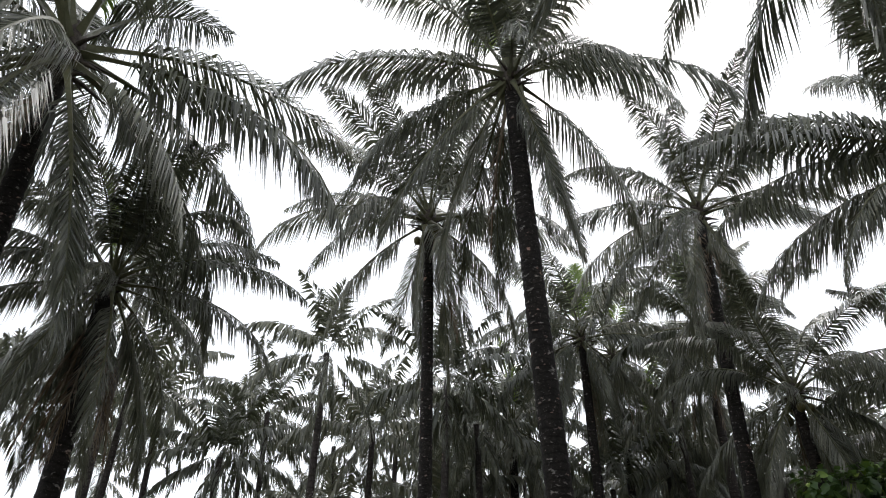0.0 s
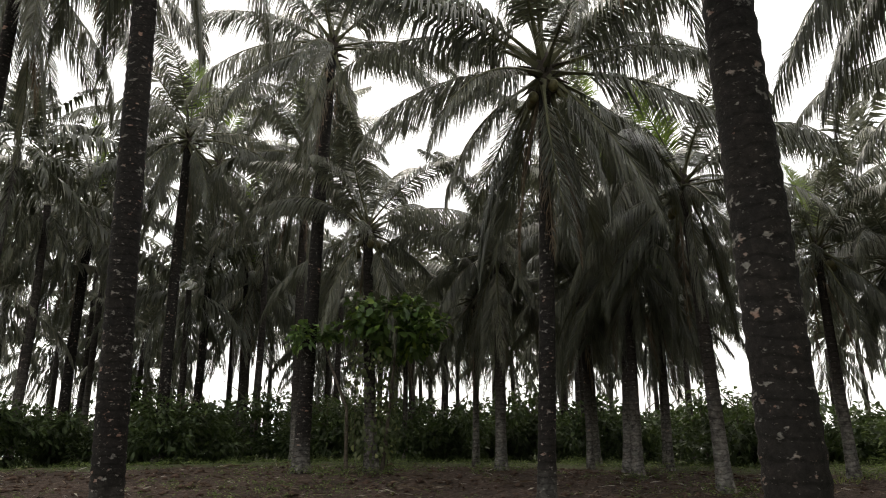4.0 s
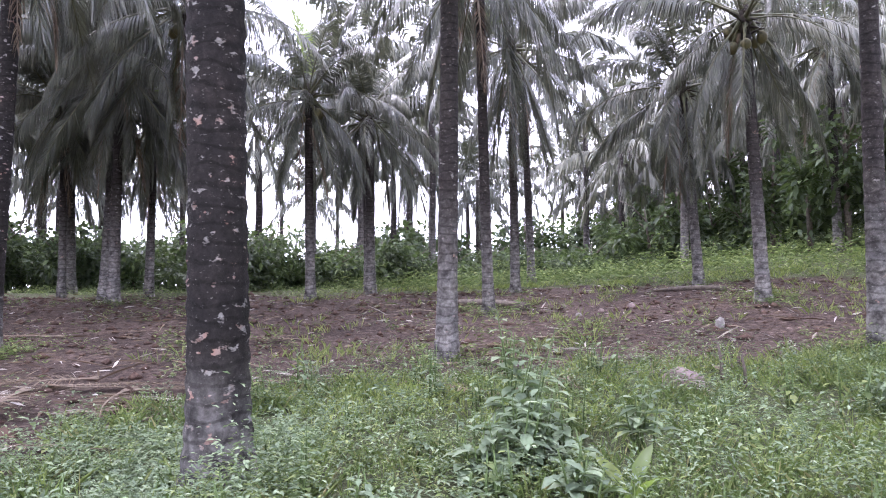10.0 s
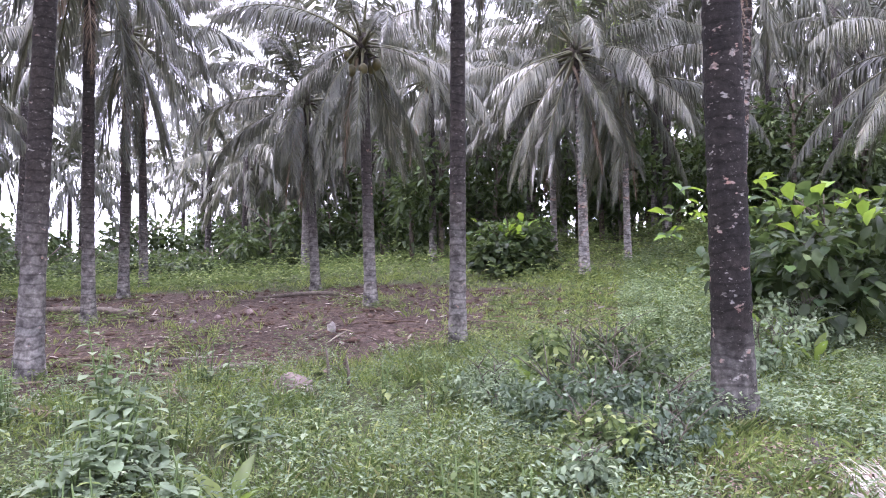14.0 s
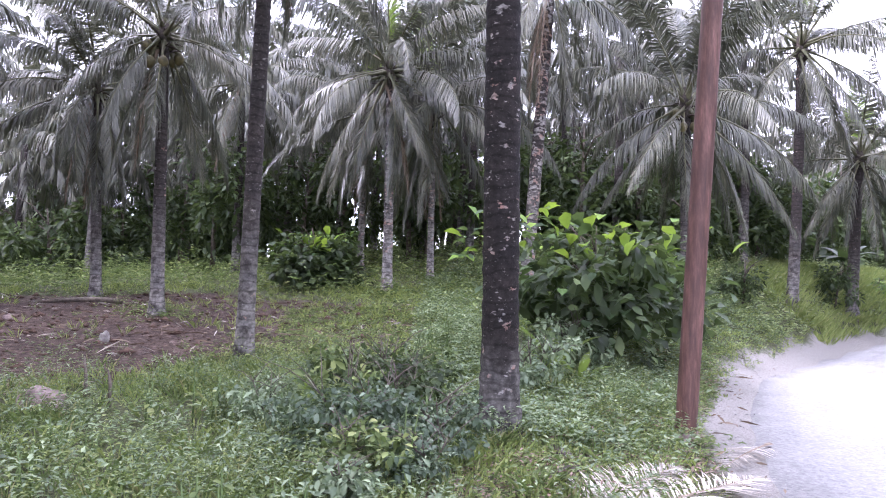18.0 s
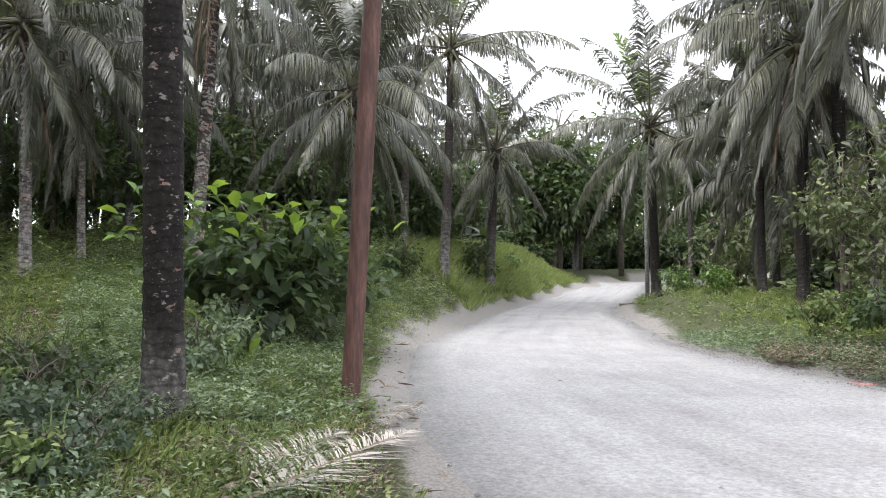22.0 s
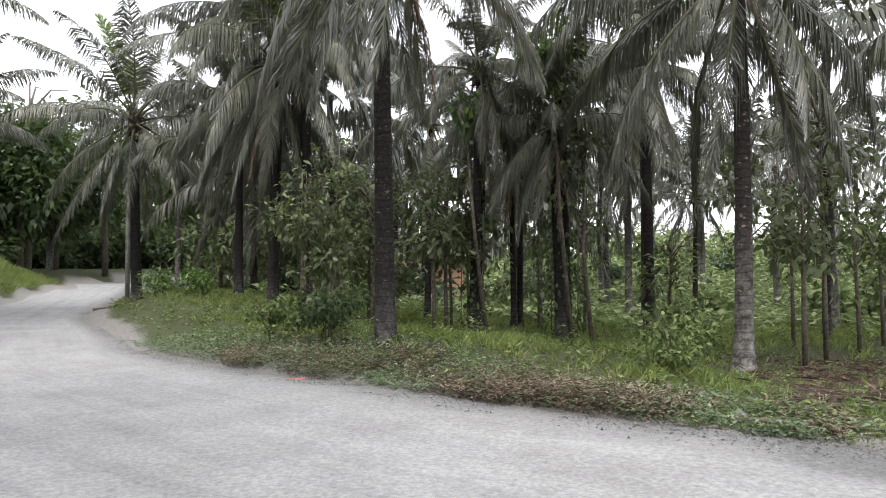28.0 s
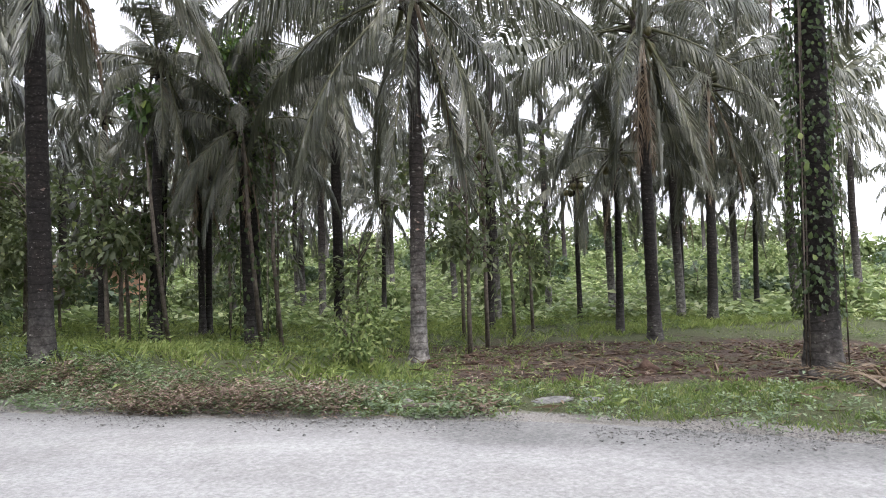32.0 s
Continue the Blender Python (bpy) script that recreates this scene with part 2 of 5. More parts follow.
# earth and turf, mixed by the share of green cover stored with the ground
GROUND, _n, _b = material("earth_and_turf", 0.95, 0.15)
_pos = _n.nodes.new("ShaderNodeNewGeometry").outputs["Position"]
_f1, _f2, _f3 = noise_tex(_n, _pos, 9.0, 9, 0.7), noise_tex(_n, _pos, 0.8, 5), noise_tex(_n, _pos, 34.0, 6, 0.7)
_soil = ramp(_n, _f1, [(0.3, (0.022, 0.016, 0.013)), (0.48, (0.062, 0.046, 0.037)), (0.6, (0.115, 0.09, 0.074)), (0.74, (0.27, 0.235, 0.205))])
_soil = mix(_n, 1.0, _soil, ramp(_n, _f2, [(0.3, (0.75, 0.72, 0.72)), (0.7, (1.3, 1.22, 1.2))]), "MULTIPLY")
_turf = ramp(_n, _f3, [(0.3, (0.035, 0.04, 0.022)), (0.5, (0.08, 0.09, 0.045)), (0.75, (0.17, 0.175, 0.095))])
_at = _n.nodes.new("ShaderNodeAttribute")
_at.attribute_name = "cover"
_jit = _n.nodes.new("ShaderNodeMath")
_jit.operation = "ADD"
_n.links.new(_at.outputs["Fac"], _jit.inputs[0])
_n.links.new(_f1, _jit.inputs[1])
_mask = ramp(_n, _jit.outputs[0], [(0.75, (0, 0, 0)), (1.1, (1, 1, 1))])
_du = _n.nodes.new("ShaderNodeAttribute")
_du.attribute_name = "dust"
_dj = _n.nodes.new("ShaderNodeMath")
_n.links.new(_du.outputs["Fac"], _dj.inputs[0])
_n.links.new(_f1, _dj.inputs[1])
_dmask = ramp(_n, _dj.outputs[0], [(0.72, (0, 0, 0)), (1.15, (1, 1, 1))])
_dust = ramp(_n, _f3, [(0.3, (0.17, 0.155, 0.135)), (0.7, (0.36, 0.345, 0.32))])
_n.links.new(mix(_n, _dmask, mix(_n, _mask, _soil, _turf), _dust), _b.inputs["Base Color"])
bump(_n, _b, _f1, 1.0, 0.06)

# pale crushed-limestone road with faint wheel tracks
ROADMAT, _n, _b = material("crushed_limestone", 0.92, 0.2)
_pos = _n.nodes.new("ShaderNodeNewGeometry").outputs["Position"]
_uv = _n.nodes.new("ShaderNodeAttribute")
_uv.attribute_name = "across"
_al = _n.nodes.new("ShaderNodeAttribute")
_al.attribute_name = "along"
_cb = _n.nodes.new("ShaderNodeCombineXYZ")
_n.links.new(_uv.outputs["Fac"], _cb.inputs[0])
_n.links.new(_al.outputs["Fac"], _cb.inputs[1])
_ms = _n.nodes.new("ShaderNodeMapping")
_ms.inputs["Scale"].default_value = (5.0, 0.1, 1)
_n.links.new(_cb.outputs[0], _ms.inputs["Vector"])
_trk = noise_tex(_n, _ms.outputs[0], 1.6, 5, 0.6)
_f1, _f2 = noise_tex(_n, _pos, 22.0, 8, 0.75), noise_tex(_n, _pos, 0.9, 5)
_c = ramp(_n, _f1, [(0.25, (0.17, 0.168, 0.164)), (0.5, (0.32, 0.317, 0.312)), (0.75, (0.48, 0.475, 0.465))])
_c = mix(_n, 1.0, _c, ramp(_n, _trk, [(0.3, (0.85, 0.85, 0.85)), (0.46, (0.99, 0.99, 0.99)), (0.7, (1.1, 1.1, 1.09))]), "MULTIPLY")
_c = mix(_n, 1.0, _c, ramp(_n, _f2, [(0.3, (0.86, 0.85, 0.83)), (0.7, (1.08, 1.08, 1.07))]), "MULTIPLY")
_spots = ramp(_n, noise_tex(_n, _pos, 5.5, 3, 0.5), [(0.62, (1, 1, 1)), (0.74, (0.86, 0.86, 0.85))])
_c = mix(_n, 1.0, _c, _spots, "MULTIPLY")
_ab = _n.nodes.new("ShaderNodeMath")
_ab.operation = "ABSOLUTE"
_n.links.new(_uv.outputs["Fac"], _ab.inputs[0])
_ed = _n.nodes.new("ShaderNodeMath")
_ed.operation = "ADD"
_hf = _n.nodes.new("ShaderNodeMath")
_hf.operation = "MULTIPLY"
_hf.inputs[1].default_value = 0.7
_n.links.new(_ab.outputs[0], _hf.inputs[0])
_n.links.new(_hf.outputs[0], _ed.inputs[0])
_sc = _n.nodes.new("ShaderNodeMath")
_sc.operation = "MULTIPLY"
_sc.inputs[1].default_value = 0.35
_n.links.new(_f2, _sc.inputs[0])
_n.links.new(_sc.outputs[0], _ed.inputs[1])
_edge = ramp(_n, _ed.outputs[0], [(0.64, (0, 0, 0)), (0.82, (1, 1, 1))])
_grit = ramp(_n, _f1, [(0.3, (0.10, 0.10, 0.098)), (0.7, (0.27, 0.265, 0.25))])
_gr = _n.nodes.new("ShaderNodeAttribute")
_gr.attribute_name = "grit"
_gmask = mix(_n, 1.0, _gr.outputs["Fac"], ramp(_n, _f2, [(0.3, (0.35, 0.35, 0.35)), (0.55, (1, 1, 1))]), "MULTIPLY")
_c = mix(_n, _gmask, _c, ramp(_n, _f1, [(0.3, (0.07, 0.07, 0.069)), (0.7, (0.21, 0.208, 0.2))]))
_n.links.new(mix(_n, _edge, _c, _grit), _b.inputs["Base Color"])
bump(_n, _b, _f1, 0.5, 0.015)


# ---- building helpers ----
def part(name, bm, mat, parent=None, label="", smooth=True):
    me = bpy.data.meshes.new(name)
    bm.to_mesh(me)
    bm.free()
    me.materials.append(mat)
    if smooth:
        me.polygons.foreach_set("use_smooth", [True] * len(me.polygons))
    ob = new(name, me)
    ob.parent = parent
    if label:
        tagged(ob, label)
    return ob


def piece(name, me, parent, m):
    """One more object on a shared mesh, under its thing."""
    ob = new(name, me)
    ob.parent = parent
    ob.matrix_basis = m
    return ob


def mesh_of(name, verts, faces, mats, slots=None, smooth=False):
    """A mesh from arrays; faces is an (n, 3) or (n, 4) array, or a list of such."""
    me = bpy.data.meshes.new(name)
    groups = faces if isinstance(faces, list) and not isinstance(faces[0], tuple) else [faces]
    groups = [np.asarray(g, dtype=np.int32) for g in groups if len(g)]
    verts = np.asarray(verts, dtype=np.float32)
    me.vertices.add(len(verts))
    me.vertices.foreach_set("co", verts.ravel())
    idx = np.concatenate([g.ravel() for g in groups])
    sizes = np.concatenate([np.full(len(g), g.shape[1], dtype=np.int32) for g in groups])
    me.loops.add(len(idx))
    me.loops.foreach_set("vertex_index", idx)
    me.polygons.add(len(sizes))
    me.polygons.foreach_set("loop_start", np.concatenate([[0], np.cumsum(sizes)[:-1]]).astype(np.int32))
    me.polygons.foreach_set("loop_total", sizes)
    for m in mats if isinstance(mats, (list, tuple)) else [mats]:
        me.materials.append(m)
    if slots is not None:
        me.polygons.foreach_set("material_index", np.asarray(slots, dtype=np.int32))
    if smooth:
        me.polygons.foreach_set("use_smooth", [True] * len(sizes))
    me.update(calc_edges=True)
    return me


def thing(name, label, category, group="", kind="", at=None):
    e = new(name)
    e.empty_display_size = 0.2
    if at is not None:
        e.matrix_basis = at
    return tagged(e, label, category, group, kind)


def tube(path, radii, sides=8, cap=True):
    """Verts and quads of a tube along a path of points."""
    path = [Vector(p) for p in path]
    verts, quads = [], []
    ref = Vector((1, 0, 0))
    for i, p in enumerate(path):
        d = (path[min(i + 1, len(path) - 1)] - path[max(i - 1, 0)]).normalized()
        side = d.cross(ref)
        if side.length < 1e-3:
            side = d.cross(Vector((0, 1, 0)))
        side.normalize()
        up = side.cross(d)
        for k in range(sides):
            a = 2 * math.pi * k / sides
            verts.append(p + (side * math.cos(a) + up * math.sin(a)) * radii[i])
    for i in range(len(path) - 1):
        for k in range(sides):
            a, b = i * sides + k, i * sides + (k + 1) % sides
            quads.append((a, b, b + sides, a + sides))
    return verts, quads


def tube_mesh(name, path, radii, mat, sides=8):
    v, q = tube(path, radii, sides)
    n = len(v)
    v += [Vector(path[0]), Vector(path[-1])]
    tris = [(n, (k + 1) % sides, k) for k in range(sides)] + [(n + 1, n - sides + k, n - sides + (k + 1) % sides) for k in range(sides)]
    return mesh_of(name, [tuple(p) for p in v], [q, tris], mat, None, True)


def leaf_arrays(p, d, nrm, length, width, fold=0.25, tip_drop=0.25):
    """Arrays of folded, pointed leaves: p base points, d directions, nrm upper sides (all n x 3)."""
    n = len(p)
    s = np.cross(d, nrm)
    s /= np.linalg.norm(s, axis=1)[:, None] + 1e-9
    length, width = np.asarray(length).reshape(-1, 1), np.asarray(width).reshape(-1, 1)
    mid = p + d * length * 0.45
    a = p
    b = mid + s * width * 0.5 + nrm * width * fold
    c = mid - s * width * 0.5 + nrm * width * fold
    e = p + d * length - np.array([[0, 0, 1.0]]) * length * tip_drop
    v = np.stack([a, b, e, c], 1).reshape(-1, 3)
    i = np.arange(n)[:, None] * 4
    f = np.concatenate([i + np.array([[0, 2, 1]]), i + np.array([[0, 3, 2]])])
    return v, f


def rich_leaves(p, d, nrm, length, width, curl=0.25):
    """Arrays of rounder leaves, broadest past the middle, bent down along their length."""
    n = len(p)
    s = np.cross(d, nrm)
    s /= np.linalg.norm(s, axis=1)[:, None] + 1e-9
    length, width = np.asarray(length).reshape(-1, 1), np.asarray(width).reshape(-1, 1)
    m1, m2, e = p + d * length * 0.3, p + d * length * 0.68 - nrm * length * curl * 0.3, p + d * length - nrm * length * curl
    cup = nrm * width * 0.12
    v = np.stack([p, m1 + s * width * 0.36 + cup, m1 - s * width * 0.36 + cup, m2 + s * width * 0.5 + cup, m2 - s * width * 0.5 + cup, e, m2], 1).reshape(-1, 3)
    i = np.arange(n)[:, None] * 7
    f = np.concatenate([i + np.array([t]) for t in ([0, 6, 1], [0, 2, 6], [1, 6, 3], [2, 4, 6], [3, 6, 5], [4, 5, 6])])
    return v, f


def unit(a):
    return a / (np.linalg.norm(a, axis=1)[:, None] + 1e-9)


def join(arrays):
    vs, fs, k = [], [], 0
    for v, f in arrays:
        vs.append(v)
        fs.append(f + k)
        k += len(v)
    return np.concatenate(vs), np.concatenate(fs)


# ---- the lie of the land ----
ROAD = [(-13.5, 9.5, 3.0), (-8.2, 3.2, 3.0), (-4.0, -2.3, 3.0), (-2.5, -4.3, 3.0), (0.3, -6.6, 3.1), (3.8, -10.0, 3.0), (7.1, -14.0, 2.7), (9.8, -19.5, 2.4),
        (12.1, -24.5, 2.1), (13.5, -29.3, 2.0), (16, -38, 2.1), (18, -46.5, 2.2), (17.5, -55, 2.4), (12, -64, 2.5), (2, -70, 2.5)]


def road_at(x, y):
    """Distance to the road's middle, its half width there, and the side (positive: the orchard's)."""
    best = (1e9, 3, 0)
    for (x0, y0, w0), (x1, y1, w1) in zip(ROAD, ROAD[1:]):
        dx, dy = x1 - x0, y1 - y0
        k = min(1, max(0, ((x - x0) * dx + (y - y0) * dy) / (dx * dx + dy * dy)))
        px, py = x0 + k * dx, y0 + k * dy
        d = math.hypot(x - px, y - py)
        if d < best[0]:
            best = (d, w0 + k * (w1 - w0), -(x - px) * dy + (y - py) * dx)
    return best


def sm(a, b, x):
    t = min(1, max(0, (x - a) / (b - a)))
    return t * t * (3 - 2 * t)


def hump(x, y, cx, cy, sx, sy):
    return math.exp(-((x - cx) / sx) ** 2 - ((y - cy) / sy) ** 2)


def road_z(x, y):
    return min(1.16, 0.00070 * max(0, math.hypot(x, y) - 10) ** 2)


def terrain(x, y):
    d, w, side = road_at(x, y)
    r = math.hypot(x, y)
    zr = road_z(x, y)
    if side > 0:
        n = 1.2 * sm(4, 26, r) + 0.25 * hump(x, y, 8, 20, 9, 8) + 1.7 * hump(x, y, 34, -13, 15, 11) + 1.9 * hump(x, y, 23, -24, 9.5, 11) + 1.2 * sm(35, 70, r) * sm(30, -10, y) + 1.2 * hump(x, y, 20, -36, 3.5, 7)
    else:
        n = -0.35 * sm(9, 20, r) * sm(-2, -8, x) + 3.6 * sm(28, 75, r) * sm(5, -30, y - 0.4 * x) * sm(4, -8, x) + 0.95 * hump(x, y, 7.5, -28, 6.5, 12) + 0.45 * hump(x, y, 0, -13.2, 3.5, 2.6)
    k = sm(w - 0.2, w + 2.6, d)
    return zr * (1 - k) + n * k


def wobble(x, y, s, seed=0.0):
    return noise.noise((x * s, y * s, seed))


def cover(x, y):
    """Share of green on the ground: the orchard floor is a bare clearing, the rest overgrown."""
    d, w, side = road_at(x, y)
    if d < w + 0.1:
        return 0.0
    r, az = math.hypot(x, y), math.degrees(math.atan2(x, y))
    j = 1.8 * wobble(x, y, 0.35, 3.0) + 1.0 * wobble(x, y, 1.1, 5.0)
    if side > 0 and -40 < az < 122:
        j *= 1 - 0.55 * sm(80, 95, az)
        inner = 5.4 + 4.2 * sm(25, 80, az) + 2.6 * sm(88, 120, az) + j
        outer = 22 - 1.5 * sm(60, 95, az) - 4.8 * sm(97, 122, az) + j
        bare = sm(inner - 0.6, inner + 0.9, r) * (1 - sm(outer - 1.5, outer + 1.5, r))
        return max(0.06 + 0.3 * max(0, wobble(x, y, 0.8, 9.0)), 1 - bare)
    if side < 0 and 200 < az % 360 < 252:
        bare = sm(10.0, 11.0, r + 0.6 * j) * (1 - sm(19, 23, r + j)) * sm(203, 211, az % 360 + 2 * j)
        return max(0.05, 1 - bare * (0.8 + 0.5 * wobble(x, y, 0.55, 44.0) + 0.3 * wobble(x, y, 1.6, 45.0)))
    return 1.0


# ---- ground: one sheet to the horizon ----
def build_ground():
    rings = [0.0]
    r, step = 0.0, 0.28
    while r < 900:
        step = max(0.28, 0.0165 * r) if r < 45 else 0.12 * r
        r += step
        rings.append(r)
    na = 240
    verts, cov, dust = [], [], []
    for r in rings:
        for k in range(na):
            a = 2 * math.pi * k / na
            x, y = r * math.sin(a), r * math.cos(a)
            z = terrain(x, y) if r < 110 else terrain(110 * math.sin(a), 110 * math.cos(a))
            c = cover(x, y) if r < 110 else 1.0
            d, w, side = road_at(x, y)
            if r < 45:
                if d > w + 0.3:
                    z += 0.05 * wobble(x, y, 0.9, 2.0) + (1 - c) * (0.05 * wobble(x, y, 2.7, 4.0) + 0.035 * wobble(x, y, 6.0, 7.0))
                elif d < w:
                    z -= 0.035
            verts.append((x, y, z))
            cov.append(c)
            dust.append(1 - sm(w + 0.1, w + 1.1 - 0.75 * sm(24, 34, r) + 0.7 * wobble(x, y, 0.6, 51.0) * (1 - sm(24, 34, r)), d))
    quads = [(i * na + k, i * na + (k + 1) % na, (i + 1) * na + (k + 1) % na, (i + 1) * na + k) for i in range(len(rings) - 1) for k in range(na)]
    me = mesh_of("ground", verts, np.array(quads)[:, ::-1], GROUND, None, True)
    for key, val in (("cover", cov), ("dust", dust)):
        at = me.attributes.new(key, "FLOAT", "POINT")
        at.data.foreach_set("value", np.array(val, dtype=np.float32))
    return tagged(new("ground", me), "bare brown earth and weedy turf of a coconut grove", "ground", kind="structure")


build_ground()


def smooth_line(pts, per=10):
    out = []
    for i in range(len(pts) - 1):
        p = [np.array(pts[min(max(i + k, 0), len(pts) - 1)]) for k in (-1, 0, 1, 2)]
        for k in range(per):
            t = k / per
            out.append(0.5 * (2 * p[1] + (p[2] - p[0]) * t + (2 * p[0] - 5 * p[1] + 4 * p[2] - p[3]) * t * t + (3 * p[1] - p[0] - 3 * p[2] + p[3]) * t ** 3))
    return out + [np.array(pts[-1])]


def build_road():
    line = smooth_line(ROAD, 12)
    na = 24
    verts, across, along, grit, run = [], [], [], [], 0.0
    for i, p in enumerate(line):
        a, b = line[max(i - 1, 0)], line[min(i + 1, len(line) - 1)]
        d = (b - a)[:2]
        d /= np.linalg.norm(d)
        run += float(np.linalg.norm((p - a)[:2]))
        nx, ny = -d[1], d[0]
        for k in range(na + 1):
            u = -1 + 2 * k / na
            edge = 0.16 * wobble(run, u * 3, 0.25, 1.0) + 0.1 * wobble(run, u * 5, 1.9, 2.0)
            o = u * (p[2] + 0.35 + edge * abs(u))
            x, y = p[0] + nx * o, p[1] + ny * o
            z = road_z(x, y) + 0.02 - 0.028 * max(0, abs(u) - 0.9) * 10 + 0.012 * wobble(x, y, 0.7, 8.0) - 0.012 * math.exp(-((abs(o) - 0.85) / 0.3) ** 2)
            verts.append((x, y, z if abs(u) < 1 else z - 0.05))
            across.append(u)
            along.append(run)
            grit.append(sm(-2.0, -4.5, x) * sm(-9.5, -7.0, x) * sm(0.45, 0.8, -u + 0.25 * wobble(x, y, 0.9, 61.0)))
    quads = [(i * (na + 1) + k, i * (na + 1) + k + 1, (i + 1) * (na + 1) + k + 1, (i + 1) * (na + 1) + k) for i in range(len(line) - 1) for k in range(na)]
    me = mesh_of("road", verts, np.array(quads)[:, ::-1], ROADMAT, None, True)
    for key, val in (("across", across), ("along", along), ("grit", grit)):
        at = me.attributes.new(key, "FLOAT", "POINT")
        at.data.foreach_set("value", np.array(val, dtype=np.float32))
    return tagged(new("road", me), "pale grey crushed-limestone road with wheel tracks", "road", kind="structure")


build_road()


# ---- coconut palms ----
def frond_arrays(seed, length, rise, droop, hang, pairs, leaf, width, tatter, fine=True):
    """Rib and leaflets of one pinnate frond in the y-z plane: an arching rib and two rows of leaflets that bend under their weight."""
    rg = np.random.RandomState(seed)
    segs, p, pts, dirs = 11, np.zeros(3), [], []
    swing = rg.uniform(-0.3, 0.3)
    for i in range(segs + 1):
        s = i / segs
        e = radians(rise - droop * s ** 1.4)
        d = np.array([swing * s * math.cos(e), math.cos(e), math.sin(e)])
        d /= np.linalg.norm(d)
        pts.append(p.copy())
        dirs.append(d)
        p = p + d * length / segs
    pts, dirs = np.array(pts), np.array(dirs)
    rv, rq = tube(pts, [0.044 * (1 - s) ** 1.2 + 0.005 + 0.05 * math.exp(-s / 0.03) for s in np.linspace(0, 1, segs + 1)], 4)
    side = np.repeat([-1.0, 1.0], pairs)
    s = np.clip(np.tile(np.linspace(0.17, 0.995, pairs), 2) + rg.normal(0, 0.004, 2 * pairs), 0.15, 0.999)
    broken = np.array([noise.noise((v * 9.0, seed * 1.7, sd * 3.0)) > 0.52 - 0.3 * tatter for v, sd in zip(s, side)])
    keep = (rg.rand(2 * pairs) > tatter) & ~broken
    s, side = s[keep], side[keep]
    n = len(s)
    q = s * segs
    i = np.minimum(q.astype(int), segs - 1)
    f = (q - i)[:, None]
    P = pts[i] * (1 - f) + pts[i + 1] * f
    T = unit(dirs[i] * (1 - f) + dirs[i + 1] * f)
    S = np.cross(T, np.array([[0, 0, 1.0]]))
    S = unit(S) * side[:, None]
    U = unit(np.cross(S * side[:, None], T))
    a = np.radians(64 - 38 * s + rg.normal(0, 5, n))[:, None]
    D = unit(T * np.cos(a) + S * np.sin(a) + U * 0.3 + rg.normal(0, 0.05, (n, 3)))
    ln = leaf * (0.42 + 0.75 * np.sin(math.pi * np.clip(s * 0.8 + 0.12, 0, 1))) * (1 - 0.5 * s ** 5) * rg.uniform(0.82, 1.1, n)
    ln = ln[:, None]
    sway = np.array([1 + 0.45 * noise.noise((v * 5.0, seed * 2.3, 7.0 + sd)) for v, sd in zip(s, side)])
    h = (hang * sway * rg.uniform(0.75, 1.3, n))[:, None]
    down = np.array([[0, 0, -1.0]])
    d1, d3 = unit(D + down * h * 0.9), unit(D + down * h * 4.2)
    phi = rg.normal(0, 0.5, n)[:, None]
    w = unit(T * np.cos(phi) + np.cross(T, D) * np.sin(phi)) * width * 0.5
    m = P + d1 * ln * 0.42
    e = m + d3 * ln * 0.62
    k = np.arange(n)[:, None]
    if fine:
        v = np.stack([P - w * 0.7, P + w * 0.7, m + w, m - w, e], 1).reshape(-1, 3)
        quads, tris = k * 5 + np.array([[0, 1, 2, 3]]), k * 5 + np.array([[3, 2, 4]])
    else:
        v = np.stack([P, m + w, m - w, e], 1).reshape(-1, 3)
        quads = np.zeros((0, 4), dtype=int)
        tris = np.concatenate([k * 4 + np.array([[0, 1, 2]]), k * 4 + np.array([[2, 1, 3]])])
    return np.array([tuple(r) for r in rv]), np.array(rq), v, quads, tris


def frond_mesh(name, seed, length, rise, droop, hang, mats, pairs=110, leaf=0.95, width=0.046, tatter=0.04, fine=True):
    rv, rq, v, quads, tris = frond_arrays(seed, length, rise, droop, hang, pairs, leaf, width, tatter, fine)
    k = len(rv)
    return mesh_of(name, np.concatenate([rv, v]), [np.concatenate([rq, quads + k]) if len(quads) else rq, tris + k], mats, [0] * len(rq) + [1] * (len(quads) + len(tris)))


G, Y_, D_ = [RACHIS, FROND], [RACHIS, FROND_YOUNG], [RACHIS_DRY, FROND_DRY]
# a crown runs from the upright spear to the oldest, hanging fronds: rise, arch, hang of the leaflets, length
AGES = [(82, 22, 0.10, 3.9), (68, 44, 0.3, 4.6), (54, 66, 0.55, 5.0), (38, 82, 0.75, 5.2), (22, 86, 0.9, 5.3), (3, 80, 0.95, 5.2), (-20, 62, 1.05, 5.0), (-46, 38, 1.1, 4.7), (-70, 17, 1.0, 4.3)]


def age_set(arch, pairs, leaf, width, fine, seed):
    out = []
    for k, (rise, droop, hang, length) in enumerate(AGES):
        out.append([frond_mesh("frond", seed + 10 * k + j, length, rise + 6 * j, droop * arch + 8 * j, hang * (0.75 + 0.25 * arch), Y_ if k == 0 else G, pairs, leaf * (0.8 if k == 0 else 1.0), width, 0.03 + 0.02 * max(0, k - 4), fine) for j in (-1, 0, 1)])
    return out


